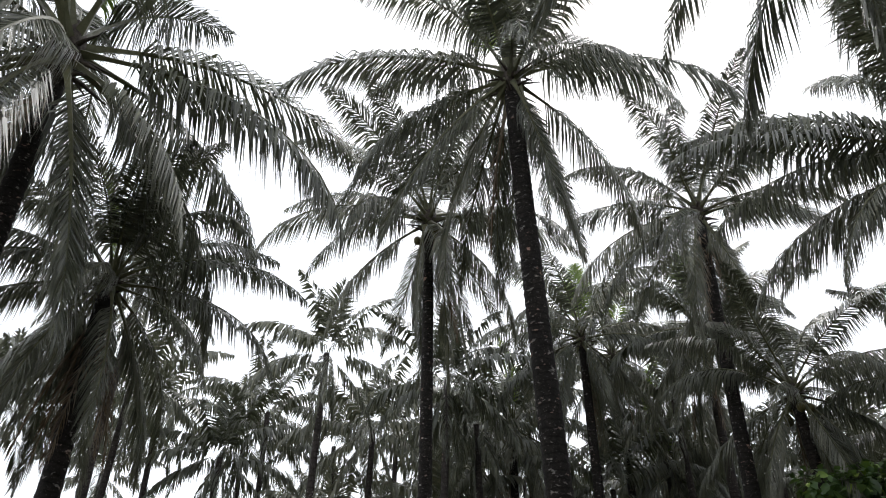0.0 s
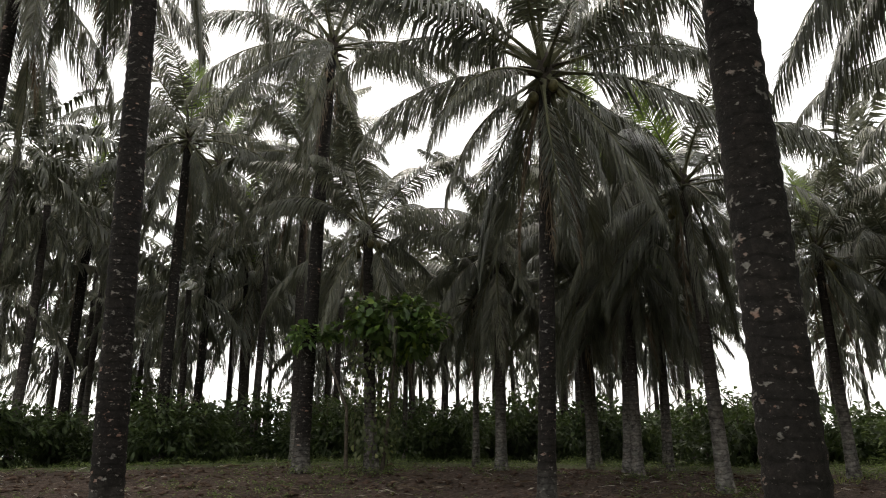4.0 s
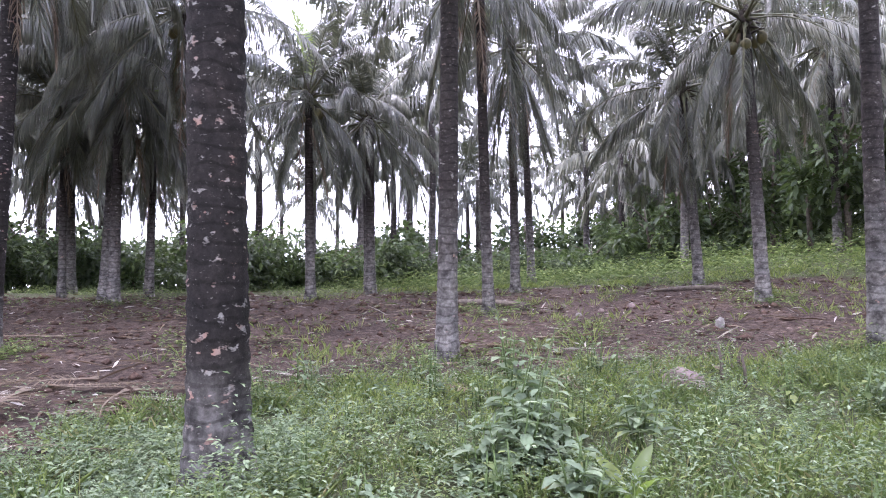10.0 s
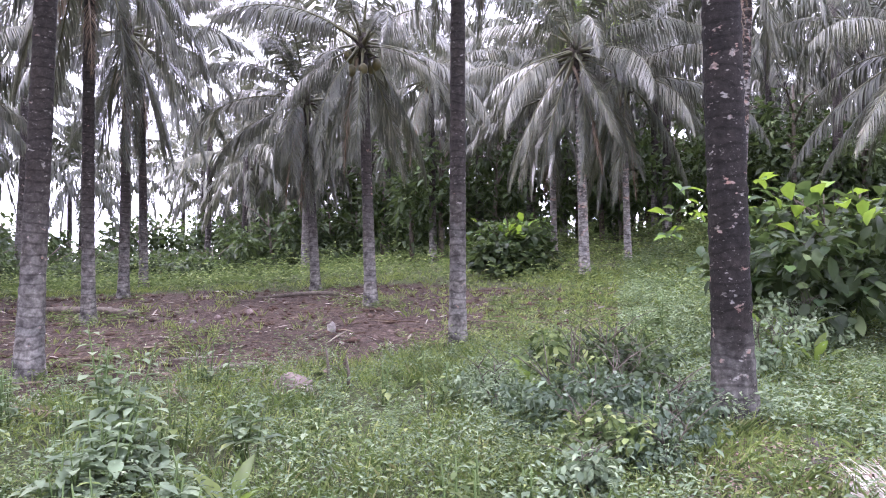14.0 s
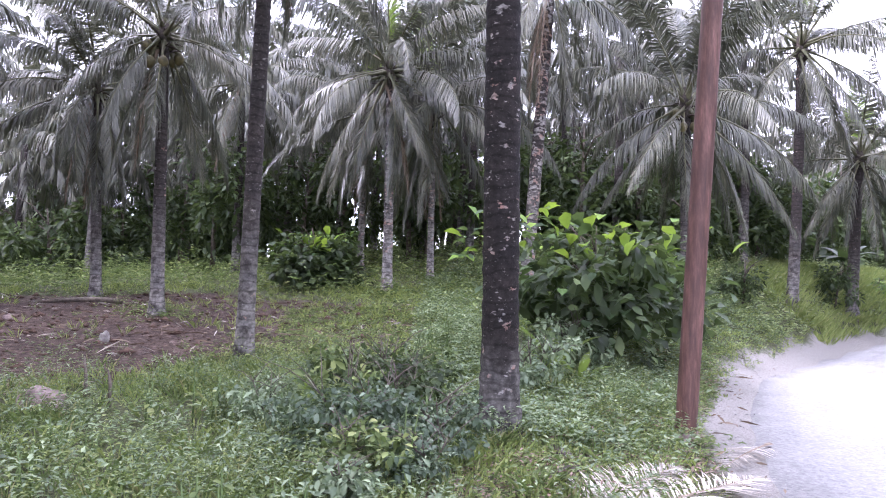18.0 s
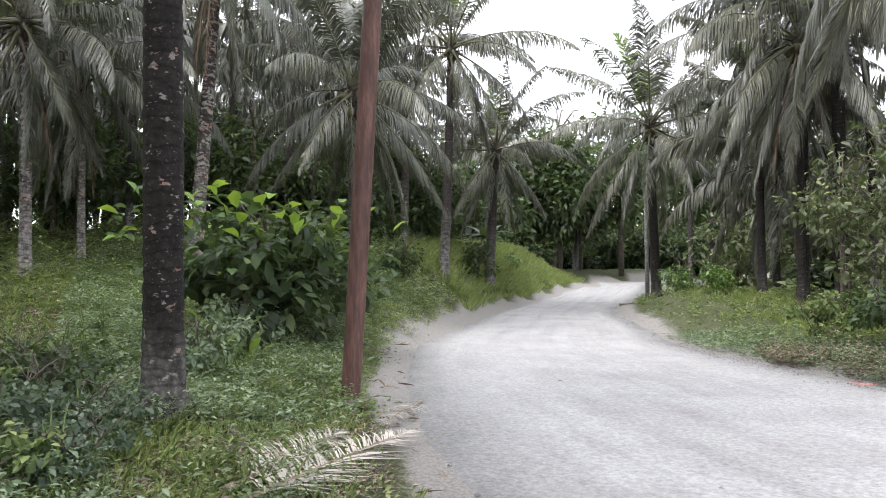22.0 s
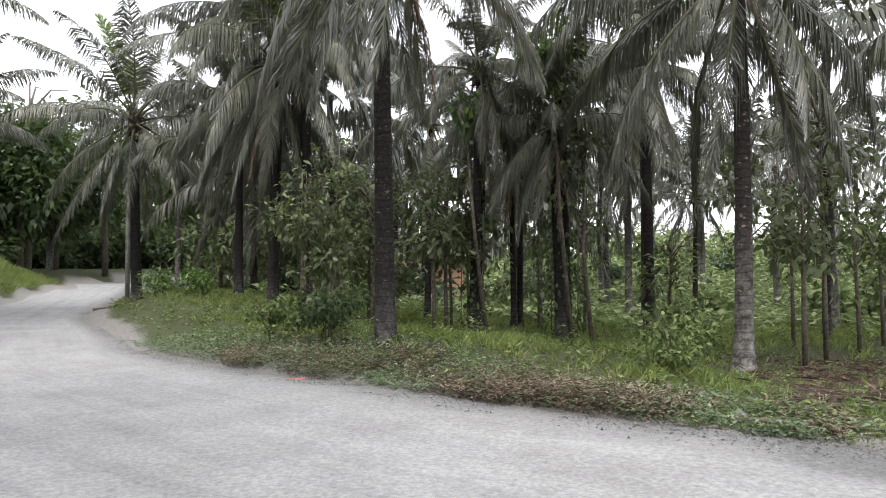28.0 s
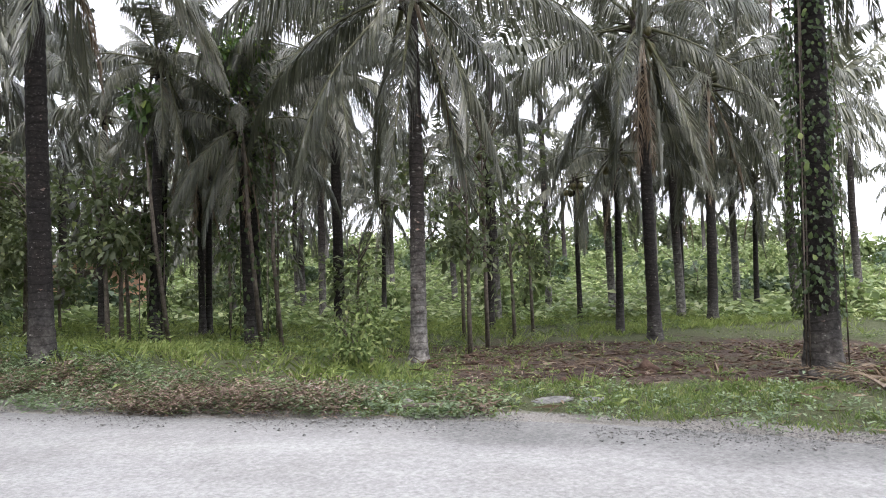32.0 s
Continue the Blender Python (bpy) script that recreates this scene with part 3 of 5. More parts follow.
CROWN_NEAR = age_set(1.0, 150, 1.02, 0.043, True, 1000)
CROWN_ERECT = age_set(0.78, 132, 0.96, 0.046, True, 1200)
CROWN_MID = age_set(1.0, 86, 1.0, 0.088, False, 1400)
DEAD = [frond_mesh("dry_frond", 50 + k, 3.9, -70 - 6 * k, 14, 0.8, D_, 70, 0.7, 0.04, 0.25) for k in range(2)]


def lathe_nut():
    bm = bmesh.new()
    bmesh.ops.create_icosphere(bm, subdivisions=2, radius=0.115)
    for v in bm.verts:
        v.co.z *= 1.25
        v.co *= 1 + 0.05 * noise.noise(v.co * 9)
    me = bpy.data.meshes.new("coconut")
    bm.to_mesh(me)
    bm.free()
    me.materials.append(NUT)
    me.polygons.foreach_set("use_smooth", [True] * len(me.polygons))
    return me


NUT_MESH = lathe_nut()


def trunk_mesh(top, dia, rg, dark, sides=14, step=0.075):
    """Ringed, slightly swept stem with a swollen foot, from the origin to top."""
    h = top.length
    n = max(16, int(h / step))
    bow = Vector((rg.uniform(-1, 1), rg.uniform(-1, 1), 0)) * 0.004 * h
    path, rad, slip = [], [], rg.uniform(0, 9)
    for i in range(n + 1):
        s = i / n
        path.append(top * s + bow * math.sin(math.pi * s))
        z = s * h
        ring = 1 + (0.055 if i % 2 else -0.015) * (1 if rg.random() < 0.85 else 0.2) + 0.03 * noise.noise((slip, z * 1.1, 0))
        rad.append(dia * 0.5 * (1.0 - 0.28 * s + 0.42 * math.exp(-z / 0.28)) * ring)
    path[0] = path[0] - Vector((0, 0, 0.3))
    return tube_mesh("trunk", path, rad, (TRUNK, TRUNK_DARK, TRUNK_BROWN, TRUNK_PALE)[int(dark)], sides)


SPLIT = {}


def split_frond(me):
    """The rib and the leaflets of a frond as two meshes."""
    if me.name not in SPLIT:
        out = []
        for slot in (0, 1):
            faces = [tuple(p.vertices) for p in me.polygons if p.material_index == slot]
            used = sorted({i for f in faces for i in f})
            where = {i: k for k, i in enumerate(used)}
            half = bpy.data.meshes.new("rib" if slot == 0 else "blade")
            half.from_pydata([tuple(me.vertices[i].co) for i in used], [], [tuple(where[i] for i in f) for f in faces])
            half.materials.append(me.materials[slot])
            out.append(half)
        SPLIT[me.name] = out
    return SPLIT[me.name]


def sheath_mesh():
    """Brown fibrous collar and frond stubs under the crown."""
    rg = random.Random(5)
    v, q = tube([(0, 0, -0.75), (0, 0, -0.4), (0, 0, -0.1), (0, 0, 0.25), (0, 0, 0.6)], [0.12, 0.17, 0.24, 0.2, 0.07], 10)
    v = [Vector((p.x * rg.uniform(0.85, 1.2), p.y * rg.uniform(0.85, 1.2), p.z)) for p in v]
    for k in range(16):
        a, z = k * 2.4, -0.6 + 0.045 * k
        d = Vector((math.cos(a), math.sin(a), rg.uniform(-0.3, 0.5)))
        p = Vector((math.cos(a) * 0.12, math.sin(a) * 0.12, z))
        tv, tq = tube([p, p + d * 0.22, p + d * rg.uniform(0.35, 0.6) - Vector((0, 0, 0.08))], [0.05, 0.035, 0.012], 4)
        q += [tuple(i + len(v) for i in f) for f in tq]
        v += tv
    return mesh_of("crown_sheath", [tuple(p) for p in v], q, SHEATH, None, True)


SHEATH_MESH = sheath_mesh()


def palm(x, y, tx, ty, tz, dia, seed, scale=1.0, count=25, nuts=0, dead=1, dark=0, erect=False, oldest=1.0, label=""):
    """A palm from its foot (x, y) to its crown (tx, ty, tz); oldest: how far down the fronds of the crown hang, from 0 to 1."""
    rg = random.Random(seed)
    z, r = terrain(x, y), math.hypot(x, y)
    base = thing("coconut_palm", label or "tall coconut palm with ringed grey trunk and arching fronds", "palm tree", "coconut palms of the grove", at=pose(x, y, z))
    top = Vector((tx - x, ty - y, tz - z))
    piece("trunk", trunk_mesh(top, dia, rg, dark, 14 if r < 22 else 9, 0.085 if r < 22 else 0.16), base, pose(0, 0, 0))
    k = scale * 0.95
    piece("crown_sheath", SHEATH_MESH, base, Matrix.Translation(top) @ pose(0, 0, 0, 0, 0, seed * 47) @ Matrix.Diagonal((k, k, k, 1)))
    a0 = rg.uniform(0, 360)
    sets = CROWN_ERECT if erect else CROWN_NEAR if r < 27 else CROWN_MID
    for c in range(count):
        u = (c + 0.5) / count
        age = 0.25 + u ** 0.92 * 8.4 * oldest + rg.uniform(-0.35, 0.35)
        me = rg.choice(sets[min(8, max(0, round(age)))])
        w = scale * rg.uniform(0.88, 1.08)
        m = Matrix.Translation(top + Vector((0, 0, 0.35 - 0.7 * u) ) * scale) @ pose(0, 0, 0, 0, 0, a0 + c * 137.5 + rg.uniform(-16, 16)) @ pose(0, 0.05 + 0.1 * u, 0, rg.uniform(-7, 7), rg.uniform(-20, 20), 0) @ Matrix.Diagonal((w, w, w, 1))
        if r < 15:
            rib, leaflets = split_frond(me)
            piece("blade", leaflets, piece("frond", rib, base, m), Matrix())
        else:
            piece("frond", me, base, m)
    for c in range(dead):
        piece("dry_frond", rg.choice(DEAD), base, Matrix.Translation(top + Vector((0, 0, -0.35))) @ pose(0, 0.12, 0, 0, 0, rg.uniform(0, 360)) @ Matrix.Diagonal((scale, scale, scale, 1)))
    for c in range(nuts):
        a = c * 2.4
        piece("coconut", NUT_MESH, base, Matrix.Translation(top + Vector((0.32 * math.sin(a), 0.32 * math.cos(a), -0.3 - 0.2 * (c % 3)))))
    return base


GROVE_NORTH = [
    (4.76, 2.53, 4.25, 2.27, 9.2, 0.42), (1.95, 10.95, 1.43, 10.85, 12.8, 0.46), (8.62, 9.38, 9.2, 9.45, 9.4, 0.33),
    (-5.87, 7.46, -5.87, 7.46, 9.8, 0.37), (-5.52, 9.96, -5.52, 9.96, 7.1, 0.37), (-0.46, 16.69, -0.46, 16.69, 13.0, 0.37),
    (7.68, 18.06, 8.02, 17.92, 14.2, 0.43), (5.71, 25.84, 5.61, 25.86, 13.5, 0.43), (3.08, 30.96, 3.11, 30.96, 11.4, 0.43),
    (10.93, 33.62, 10.70, 33.69, 11.5, 0.43), (12.19, 40.10, 12.11, 40.13, 9.8, 0.34), (9.50, 17.48, 9.27, 17.59, 8.1, 0.36),
    (10.13, 24.61, 10.05, 24.7, 13.4, 0.38), (17.6, 17.0, 17.5, 17.0, 11.8, 0.34), (8.5, 32.6, 8.5, 32.4, 15.6, 0.4),
    (12.87, 16.02, 12.92, 15.98, 7.6, 0.32), (14.85, 12.80, 14.95, 12.69, 7.2, 0.29), (13.93, 9.59, 13.82, 9.74, 7.9, 0.33),
]
GROVE_EAST = [
    (15.63, 15.27, 15.63, 15.26, 6.4, 0.21), (16.83, 13.36, 16.90, 13.27, 6.3, 0.20), (17.94, 8.89, 17.94, 8.90, 6.7, 0.27),
    (19.80, 7.89, 19.83, 7.84, 6.5, 0.31), (18.53, 14.89, 18.63, 14.76, 6.4, 0.20), (15.55, 13.72, 15.76, 13.48, 7.7, 0.34),
    (17.47, 38.23, 17.51, 38.21, 6.5, 0.31), (13.11, 17.56, 13.18, 17.51, 6.5, 0.21), (21.03, 20.85, 21.00, 20.87, 6.4, 0.20),
    (13.49, 22.49, 13.48, 22.50, 6.6, 0.20), (11.02, 33.65, 10.98, 33.66, 10.1, 0.43), (10.30, 2.59, 10.39, 2.41, 8.9, 0.31),
    (15.46, 3.20, 14.85, 3.10, 8.6, 0.25), (20.01, 3.52, 20.01, 3.49, 8.1, 0.27), (23.68, 3.70, 23.66, 3.84, 8.7, 0.27),
    (21.46, 8.63, 21.43, 8.70, 6.7, 0.37),
]
GROVE_HILL = [
    (40.09, 14.10, 40.16, 13.89, 10.5, 0.41), (16.26, -2.44, 16.28, -2.28, 6.9, 0.28), (19.63, -1.37, 19.64, -1.11, 6.4, 0.26),
    (42.69, -1.55, 42.69, -1.49, 7.7, 0.41), (10.99, -3.12, 10.05, -2.98, 8.9, 0.26), (24.92, -5.75, 24.93, -5.71, 8.8, 0.28),
    (17.39, -8.16, 17.44, -8.05, 7.5, 0.27), (21.44, -8.98, 21.45, -8.96, 7.4, 0.22), (18.60, -10.05, 18.60, -10.05, 7.2, 0.20),
    (41.63, -9.62, 41.66, -9.46, 14.3, 0.41), (40.65, -13.19, 40.68, -13.08, 9.1, 0.31), (6.27, -4.53, 5.3, -3.75, 9.0, 0.36),
    (15.62, -11.34, 15.16, -11.64, 10.0, 0.36), (13.88, -15.39, 13.93, -15.34, 6.9, 0.35), (14.35, -20.42, 14.10, -20.60, 9.6, 0.35),
    (15.64, -25.57, 15.37, -25.74, 6.9, 0.43),
]
GROVE_SOUTH = [
    (10.22, -30.52, 10.38, -30.47, 8.1, 0.43), (5.24, -26.46, 5.20, -26.46, 7.9, 0.30), (5.40, -30.09, 5.40, -30.09, 6.0, 0.29),
    (3.93, -25.90, 3.74, -25.92, 10.7, 0.37), (2.71, -24.90, 2.66, -24.90, 10.5, 0.43), (-0.06, -13.06, 0.04, -13.06, 8.8, 0.35),
    (3.76, -24.44, 3.65, -24.46, 8.8, 0.25), (-2.09, -17.08, -2.30, -17.05, 6.4, 0.24), (-4.14, -16.85, -3.98, -16.89, 5.1, 0.27),
    (-7.61, -20.39, -7.56, -20.41, 8.1, 0.34), (-3.95, -21.92, -3.91, -21.93, 5.1, 0.20), (-6.23, -12.52, -6.54, -13.04, 7.4, 0.32),
]
GROVE_WEST = [
    (-13.82, -13.90, -13.74, -13.99, 8.0, 0.34), (-9.72, -6.78, -9.75, -6.74, 9.4, 0.46), (-19.27, -16.61, -19.33, -16.54, 7.8, 0.34),
    (-14.28, -15.67, -14.33, -15.62, 4.9, 0.23), (-10.20, -27.43, -10.23, -27.42, 10.1, 0.37), (-4.51, -17.86, -4.45, -17.88, 6.4, 0.32),
    (-2.42, -18.68, -2.60, -18.66, 6.0, 0.20), (-4.17, -22.15, -4.27, -22.13, 5.7, 0.20), (-1.33, -22.49, -1.49, -22.48, 6.4, 0.21),
    (-13.06, -20.52, -13.11, -20.49, 6.0, 0.25), (-21.20, -19.62, -21.23, -19.59, 4.9, 0.23), (-24.50, -18.82, -24.56, -18.73, 4.9, 0.22),
    (-17.09, -20.71, -17.07, -20.72, 4.9, 0.20), (-13.11, -29.47, -13.19, -29.43, 4.9, 0.23),
]


def plant_grove():
    seed = 100
    for zone in (GROVE_NORTH, GROVE_EAST, GROVE_HILL, GROVE_SOUTH, GROVE_WEST):
        for x, y, tx, ty, tz, dia in zone:
            seed += 1
            r = math.hypot(x, y)
            tall = tz > 8.9
            low = y < -12 and x < 4 and tz < 7
            big = (y > 6 and tall) or (y < -5 and x < 4 and not low) or y < -30
            erect = x > 9 and y < -15
            palm(x, y, tx, ty, tz, dia, seed, scale=1.12 if (y < -30 and x > 9) or x == -5.87 else 0.98 if x == 4.76 else 1.0 if big else 0.84 if (x > 9 and y < -13) else 0.6 if low else 0.68 if tz < 7.2 else 0.8,
                 count=16 if low else 32 if x in (-5.52, 8.62) else 28 if y > 6 and tall else 25, nuts=6 if seed % 3 == 1 else 0, dead=10 if x == -5.52 else 4 if x == 8.62 else 0 if erect else 1 + seed % 2,
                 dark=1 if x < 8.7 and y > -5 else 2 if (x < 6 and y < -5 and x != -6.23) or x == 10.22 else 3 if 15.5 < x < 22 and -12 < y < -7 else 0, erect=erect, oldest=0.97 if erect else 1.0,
                 label="tall coconut palm with dark ringed trunk and long fronds" if tall else "coconut palm with pale ringed trunk and hanging skirt of fronds")


plant_grove()


# ---- far palms: trunk and one joined crown each ----
def crown_mesh(seed):
    rg = np.random.RandomState(seed)
    arrays = []
    for c in range(20):
        rise, droop, hang, length = AGES[min(8, int(0.3 + c * 0.44))]
        rv, rq, v, quads, tris = frond_arrays(seed * 50 + c, length * 0.86, rise + rg.uniform(-8, 8), droop, hang, 40, 0.95, 0.13, 0.08, False)
        a = radians(c * 137.5 + rg.uniform(-18, 18))
        turn = np.array([[math.cos(a), math.sin(a), 0], [-math.sin(a), math.cos(a), 0], [0, 0, 1.0]])
        arrays.append((v @ turn, tris))
    v, f = join(arrays)
    return mesh_of("crown", v, f, FROND)


FAR_CROWN = [crown_mesh(k) for k in (3, 4, 5, 6)]
FAR_TRUNK = [tube_mesh("trunk", [(0, 0, -0.4), (0.05 * k, 0.1, 0.3), (0.1 * k, 0.0, 3.5), (0, 0, 7)], [0.2, 0.15, 0.13, 0.11], TRUNK, 7) for k in (-1, 1)]


def far_palm(x, y, h, rg):
    base = thing("coconut_palm", "distant slender coconut palm with drooping crown", "palm tree", "distant coconut palms", at=pose(x, y, terrain(x, y)))
    piece("trunk", rg.choice(FAR_TRUNK), base, Matrix.Diagonal((1.1, 1.1, h / 7, 1)))
    s = rg.uniform(0.85, 1.05)
    piece("crown", rg.choice(FAR_CROWN), base, pose(0, 0, h, rg.uniform(-8, 8), rg.uniform(-8, 8), rg.uniform(0, 360)) @ Matrix.Diagonal((s, s, s, 1)))


def far_grove():
    rg = random.Random(7)
    taken = [(p[0], p[1]) for z in (GROVE_NORTH, GROVE_EAST, GROVE_HILL, GROVE_SOUTH, GROVE_WEST) for p in z]
    # bearing from, to, distance from, to, count, height from, to
    for a0, a1, r0, r1, count, h0, h1 in ((-40, 5, 26, 52, 12, 7.0, 12.5), (5, 40, 25, 50, 26, 6, 10.5), (35, 72, 27, 50, 16, 5.5, 10.5), (72, 100, 28, 50, 15, 5.0, 10), (100, 142, 25, 44, 34, 6, 9), (148, 176, 42, 80, 18, 7, 11), (-28, 30, 22, 42, 12, 8, 12.5), (-14, 30, 30, 48, 8, 5, 8), (86, 106, 33, 48, 14, 5, 8), (166, 198, 27, 50, 15, 4.5, 8.5), (198, 245, 30, 56, 8, 5, 9), (163, 248, 54, 80, 26, 6, 10.5)):
        made = tries = 0
        while made < count and tries < 4000:
            tries += 1
            a, r = radians(rg.uniform(a0, a1)), rg.uniform(r0, r1)
            x, y = r * math.sin(a), r * math.cos(a)
            d, w, side = road_at(x, y)
            if d < w + 2.5 or min(math.hypot(x - q[0], y - q[1]) for q in taken) < 2.8:
                continue
            taken.append((x, y))
            far_palm(x, y, rg.uniform(h0, h1), rg)
            made += 1

    for az, r, h in ((213, 27, 10.2), (217, 33, 11.5), (222, 29, 9.6), (199, 31, 9.8), (227, 27, 8.2), (231, 33, 8.8), (235, 29, 7.4), (239, 34, 8.6)):
        far_palm(r * math.sin(radians(az)), r * math.cos(radians(az)), h, rg)


far_grove()


# ---- undergrowth ----
def ground_points(rg, count, r0, r1, a0, a1, want, power=0.5):
    """Random points of a sector (bearings in degrees) kept by the chance want(x, y)."""
    out = []
    while count > 0:
        count -= 1
        u = rg.rand()
        r = (r0 ** (1 / power) + u * (r1 ** (1 / power) - r0 ** (1 / power))) ** power
        a = radians(rg.uniform(a0, a1))
        x, y = r * math.sin(a), r * math.cos(a)
        if rg.rand() < want(x, y):
            out.append((x, y, terrain(x, y)))
    return np.array(out) if out else np.zeros((0, 3))


def weeds(name, label, pts, leaves, height, size, mat, seed, spread=0.16, slim=0.42):
    """Low leafy plants: each a handful of pointed leaves round a point."""
    rg = np.random.RandomState(seed)
    n = len(pts) * leaves
    lush = np.array([0.55 + 1.7 * max(0.0, wobble(q[0], q[1], 0.85, 71.0)) for q in pts])
    tall = np.repeat(rg.uniform(0.45, 1.25, len(pts)) * lush, leaves)
    base = np.repeat(pts, leaves, 0)
    a = rg.uniform(0, 2 * math.pi, n)
    out = np.stack([np.cos(a), np.sin(a), np.zeros(n)], 1)
    h = rg.uniform(0.08, 1.0, n) * height * tall
    p = base + out * (spread * rg.uniform(0.05, 1, n) * tall)[:, None] + np.array([[0, 0, 1.0]]) * h[:, None]
    d = unit(out + np.stack([np.zeros(n), np.zeros(n), rg.uniform(-0.1, 0.75, n)], 1))
    nrm = unit(np.cross(np.cross(d, np.array([[0, 0, 1.0]])), d) + rg.normal(0, 0.25, (n, 3)))
    ln = size * rg.uniform(0.6, 1.3, n)
    v, f = leaf_arrays(p, d, nrm, ln, ln * slim, 0.12, 0.18)
    return tagged(new(name, mesh_of(name, v, f, mat)), label, "weeds", kind="stuff")


def grass(name, label, pts, blades, height, mat, seed, width=0.012, spread=0.07):
    rg = np.random.RandomState(seed)
    n = len(pts) * blades
    base = np.repeat(pts, blades, 0)
    a = rg.uniform(0, 2 * math.pi, n)
    out = np.stack([np.cos(a), np.sin(a), np.zeros(n)], 1)
    p = base + out * (spread * rg.uniform(0, 1, n))[:, None]
    d = unit(out * rg.uniform(0.1, 0.9, n)[:, None] + np.array([[0, 0, 1.0]]))
    ln = height * rg.uniform(0.5, 1.2, n)
    v, f = leaf_arrays(p, d, unit(np.cross(d, out) + out), ln, np.full(n, width), 0.0, 0.22)
    return tagged(new(name, mesh_of(name, v, f, mat)), label, "grass", kind="stuff")


def off_road(x, y, clear=0.5):
    d, w, s = road_at(x, y)
    return 1.0 if d > w + clear else 0.0


def near_weed(x, y):
    d, w, s = road_at(x, y)
    c = cover(x, y)
    patch = 0.5 + 0.9 * wobble(x, y, 0.5, 11.0) + 0.8 * wobble(x, y, 1.7, 12.0)
    return c ** 1.5 * max(0.08, patch) * sm(w - 0.1, w + 1.6, d)


rgw = np.random.RandomState(21)
weeds("verge_weeds", "low green weeds crowding the orchard edge", ground_points(rgw, 12000, 2.2, 13, -20, 140, near_weed), 32, 0.34, 0.042, WEED, 1, 0.18, 0.38)
weeds("pale_weeds", "grey-green leafy weeds along the orchard edge", ground_points(rgw, 3600, 2.2, 11, 30, 138, near_weed), 36, 0.52, 0.052, WEED_PALE, 2, 0.2, 0.34)
weeds("verge_creeper", "small-leaved pale creeper matting the road verge", ground_points(rgw, 9000, 3.5, 17, 108, 150, lambda x, y: sm(road_at(x, y)[1] + 0.5, road_at(x, y)[1] + 1.7, road_at(x, y)[0])), 10, 0.1, 0.06, WEED, 12, 0.2, 0.5)
weeds("dry_verge", "dull dry creepers matted over the road verge", ground_points(rgw, 9000, 3.8, 15, 112, 150, lambda x, y: (0.75 if 0.7 < road_at(x, y)[0] - road_at(x, y)[1] < 3.2 else 0) * max(0.1, 0.5 + 0.9 * wobble(x, y, 0.7, 81.0))), 13, 0.11, 0.055, DRYGRASS, 18, 0.2, 0.3)
weeds("orchard_weeds", "scattered low weeds on the bare orchard floor", ground_points(rgw, 9000, 6, 26, -30, 125, lambda x, y: cover(x, y) * 0.9), 9, 0.2, 0.08, WEED, 3, 0.2)
weeds("hill_weeds", "dense green weeds on the rise behind the clearing", ground_points(rgw, 9000, 15, 40, 65, 140, lambda x, y: cover(x, y) ** 2 * off_road(x, y)), 8, 0.8, 0.17, WEED, 4, 0.32, 0.36)
weeds("roadside_weeds", "tangled weeds and creepers on the road bank", ground_points(rgw, 9000, 20, 42, 122, 158, lambda x, y: off_road(x, y, 0.9)), 8, 0.45, 0.14, CREEPER, 5, 0.25)
weeds("bank_weeds", "tangled grey-green weeds on the road bank", ground_points(rgw, 14000, 7.5, 22, 118, 152, lambda x, y: sm(road_at(x, y)[1] + 0.6, road_at(x, y)[1] + 2.0, road_at(x, y)[0]) * max(0.15, 0.6 + 0.8 * wobble(x, y, 0.7, 41.0))), 11, 0.4, 0.085, WEED_PALE, 14, 0.2, 0.45)
weeds("bank_greens", "fresh green weeds on the road bank", ground_points(rgw, 7000, 7.5, 22, 118, 152, lambda x, y: sm(road_at(x, y)[1] + 0.3, road_at(x, y)[1] + 1.2, road_at(x, y)[0]) * max(0.1, 0.5 - 0.9 * wobble(x, y, 0.6, 43.0))), 14, 0.28, 0.065, WEED, 15, 0.18, 0.45)
weeds("far_verge_weeds", "green weeds on the verge across the road", ground_points(rgw, 8000, 8, 34, 158, 245, lambda x, y: cover(x, y) ** 2 * off_road(x, y, 0.7) * (0.15 if x < -4.8 and y > -15 else 1.0) * (0.5 + 0.7 * wobble(x, y, 0.5, 15.0))), 11, 0.42, 0.12, WEED, 6, 0.22)
weeds("slope_creepers", "mat of bright green creepers covering the far slope", ground_points(rgw, 8000, 26, 75, 170, 250, lambda x, y: off_road(x, y, 2)), 7, 0.8, 0.38, CREEPER, 7, 0.6, 0.7)
def tuft_points(seed):
    """Weeds left standing round the feet of the palms in the clearing."""
    rg = np.random.RandomState(seed)
    out = []
    for x, y, s, n in ((8.5, 9.1, 0.5, 70), (13.8, 9.5, 0.45, 40), (16.2, -2.5, 0.6, 60), (17.2, -8.0, 0.5, 50), (19.6, -1.4, 0.5, 40), (11.0, -3.1, 0.4, 40), (10.3, 2.5, 0.4, 30), (15.4, 3.2, 0.6, 50), (12.3, 1.0, 0.7, 50), (9.5, 17.2, 1.0, 70), (12.8, 15.9, 0.7, 50), (7.6, 17.8, 0.9, 60), (5.3, 14.5, 1.4, 90), (10.5, 6.4, 0.8, 30), (18.0, 8.8, 0.6, 40), (14.9, 12.7, 0.6, 40)):
        for k in range(n):
            px, py = x + rg.normal(0, s), y + rg.normal(0, s)
            out.append((px, py, terrain(px, py)))
    return np.array(out)


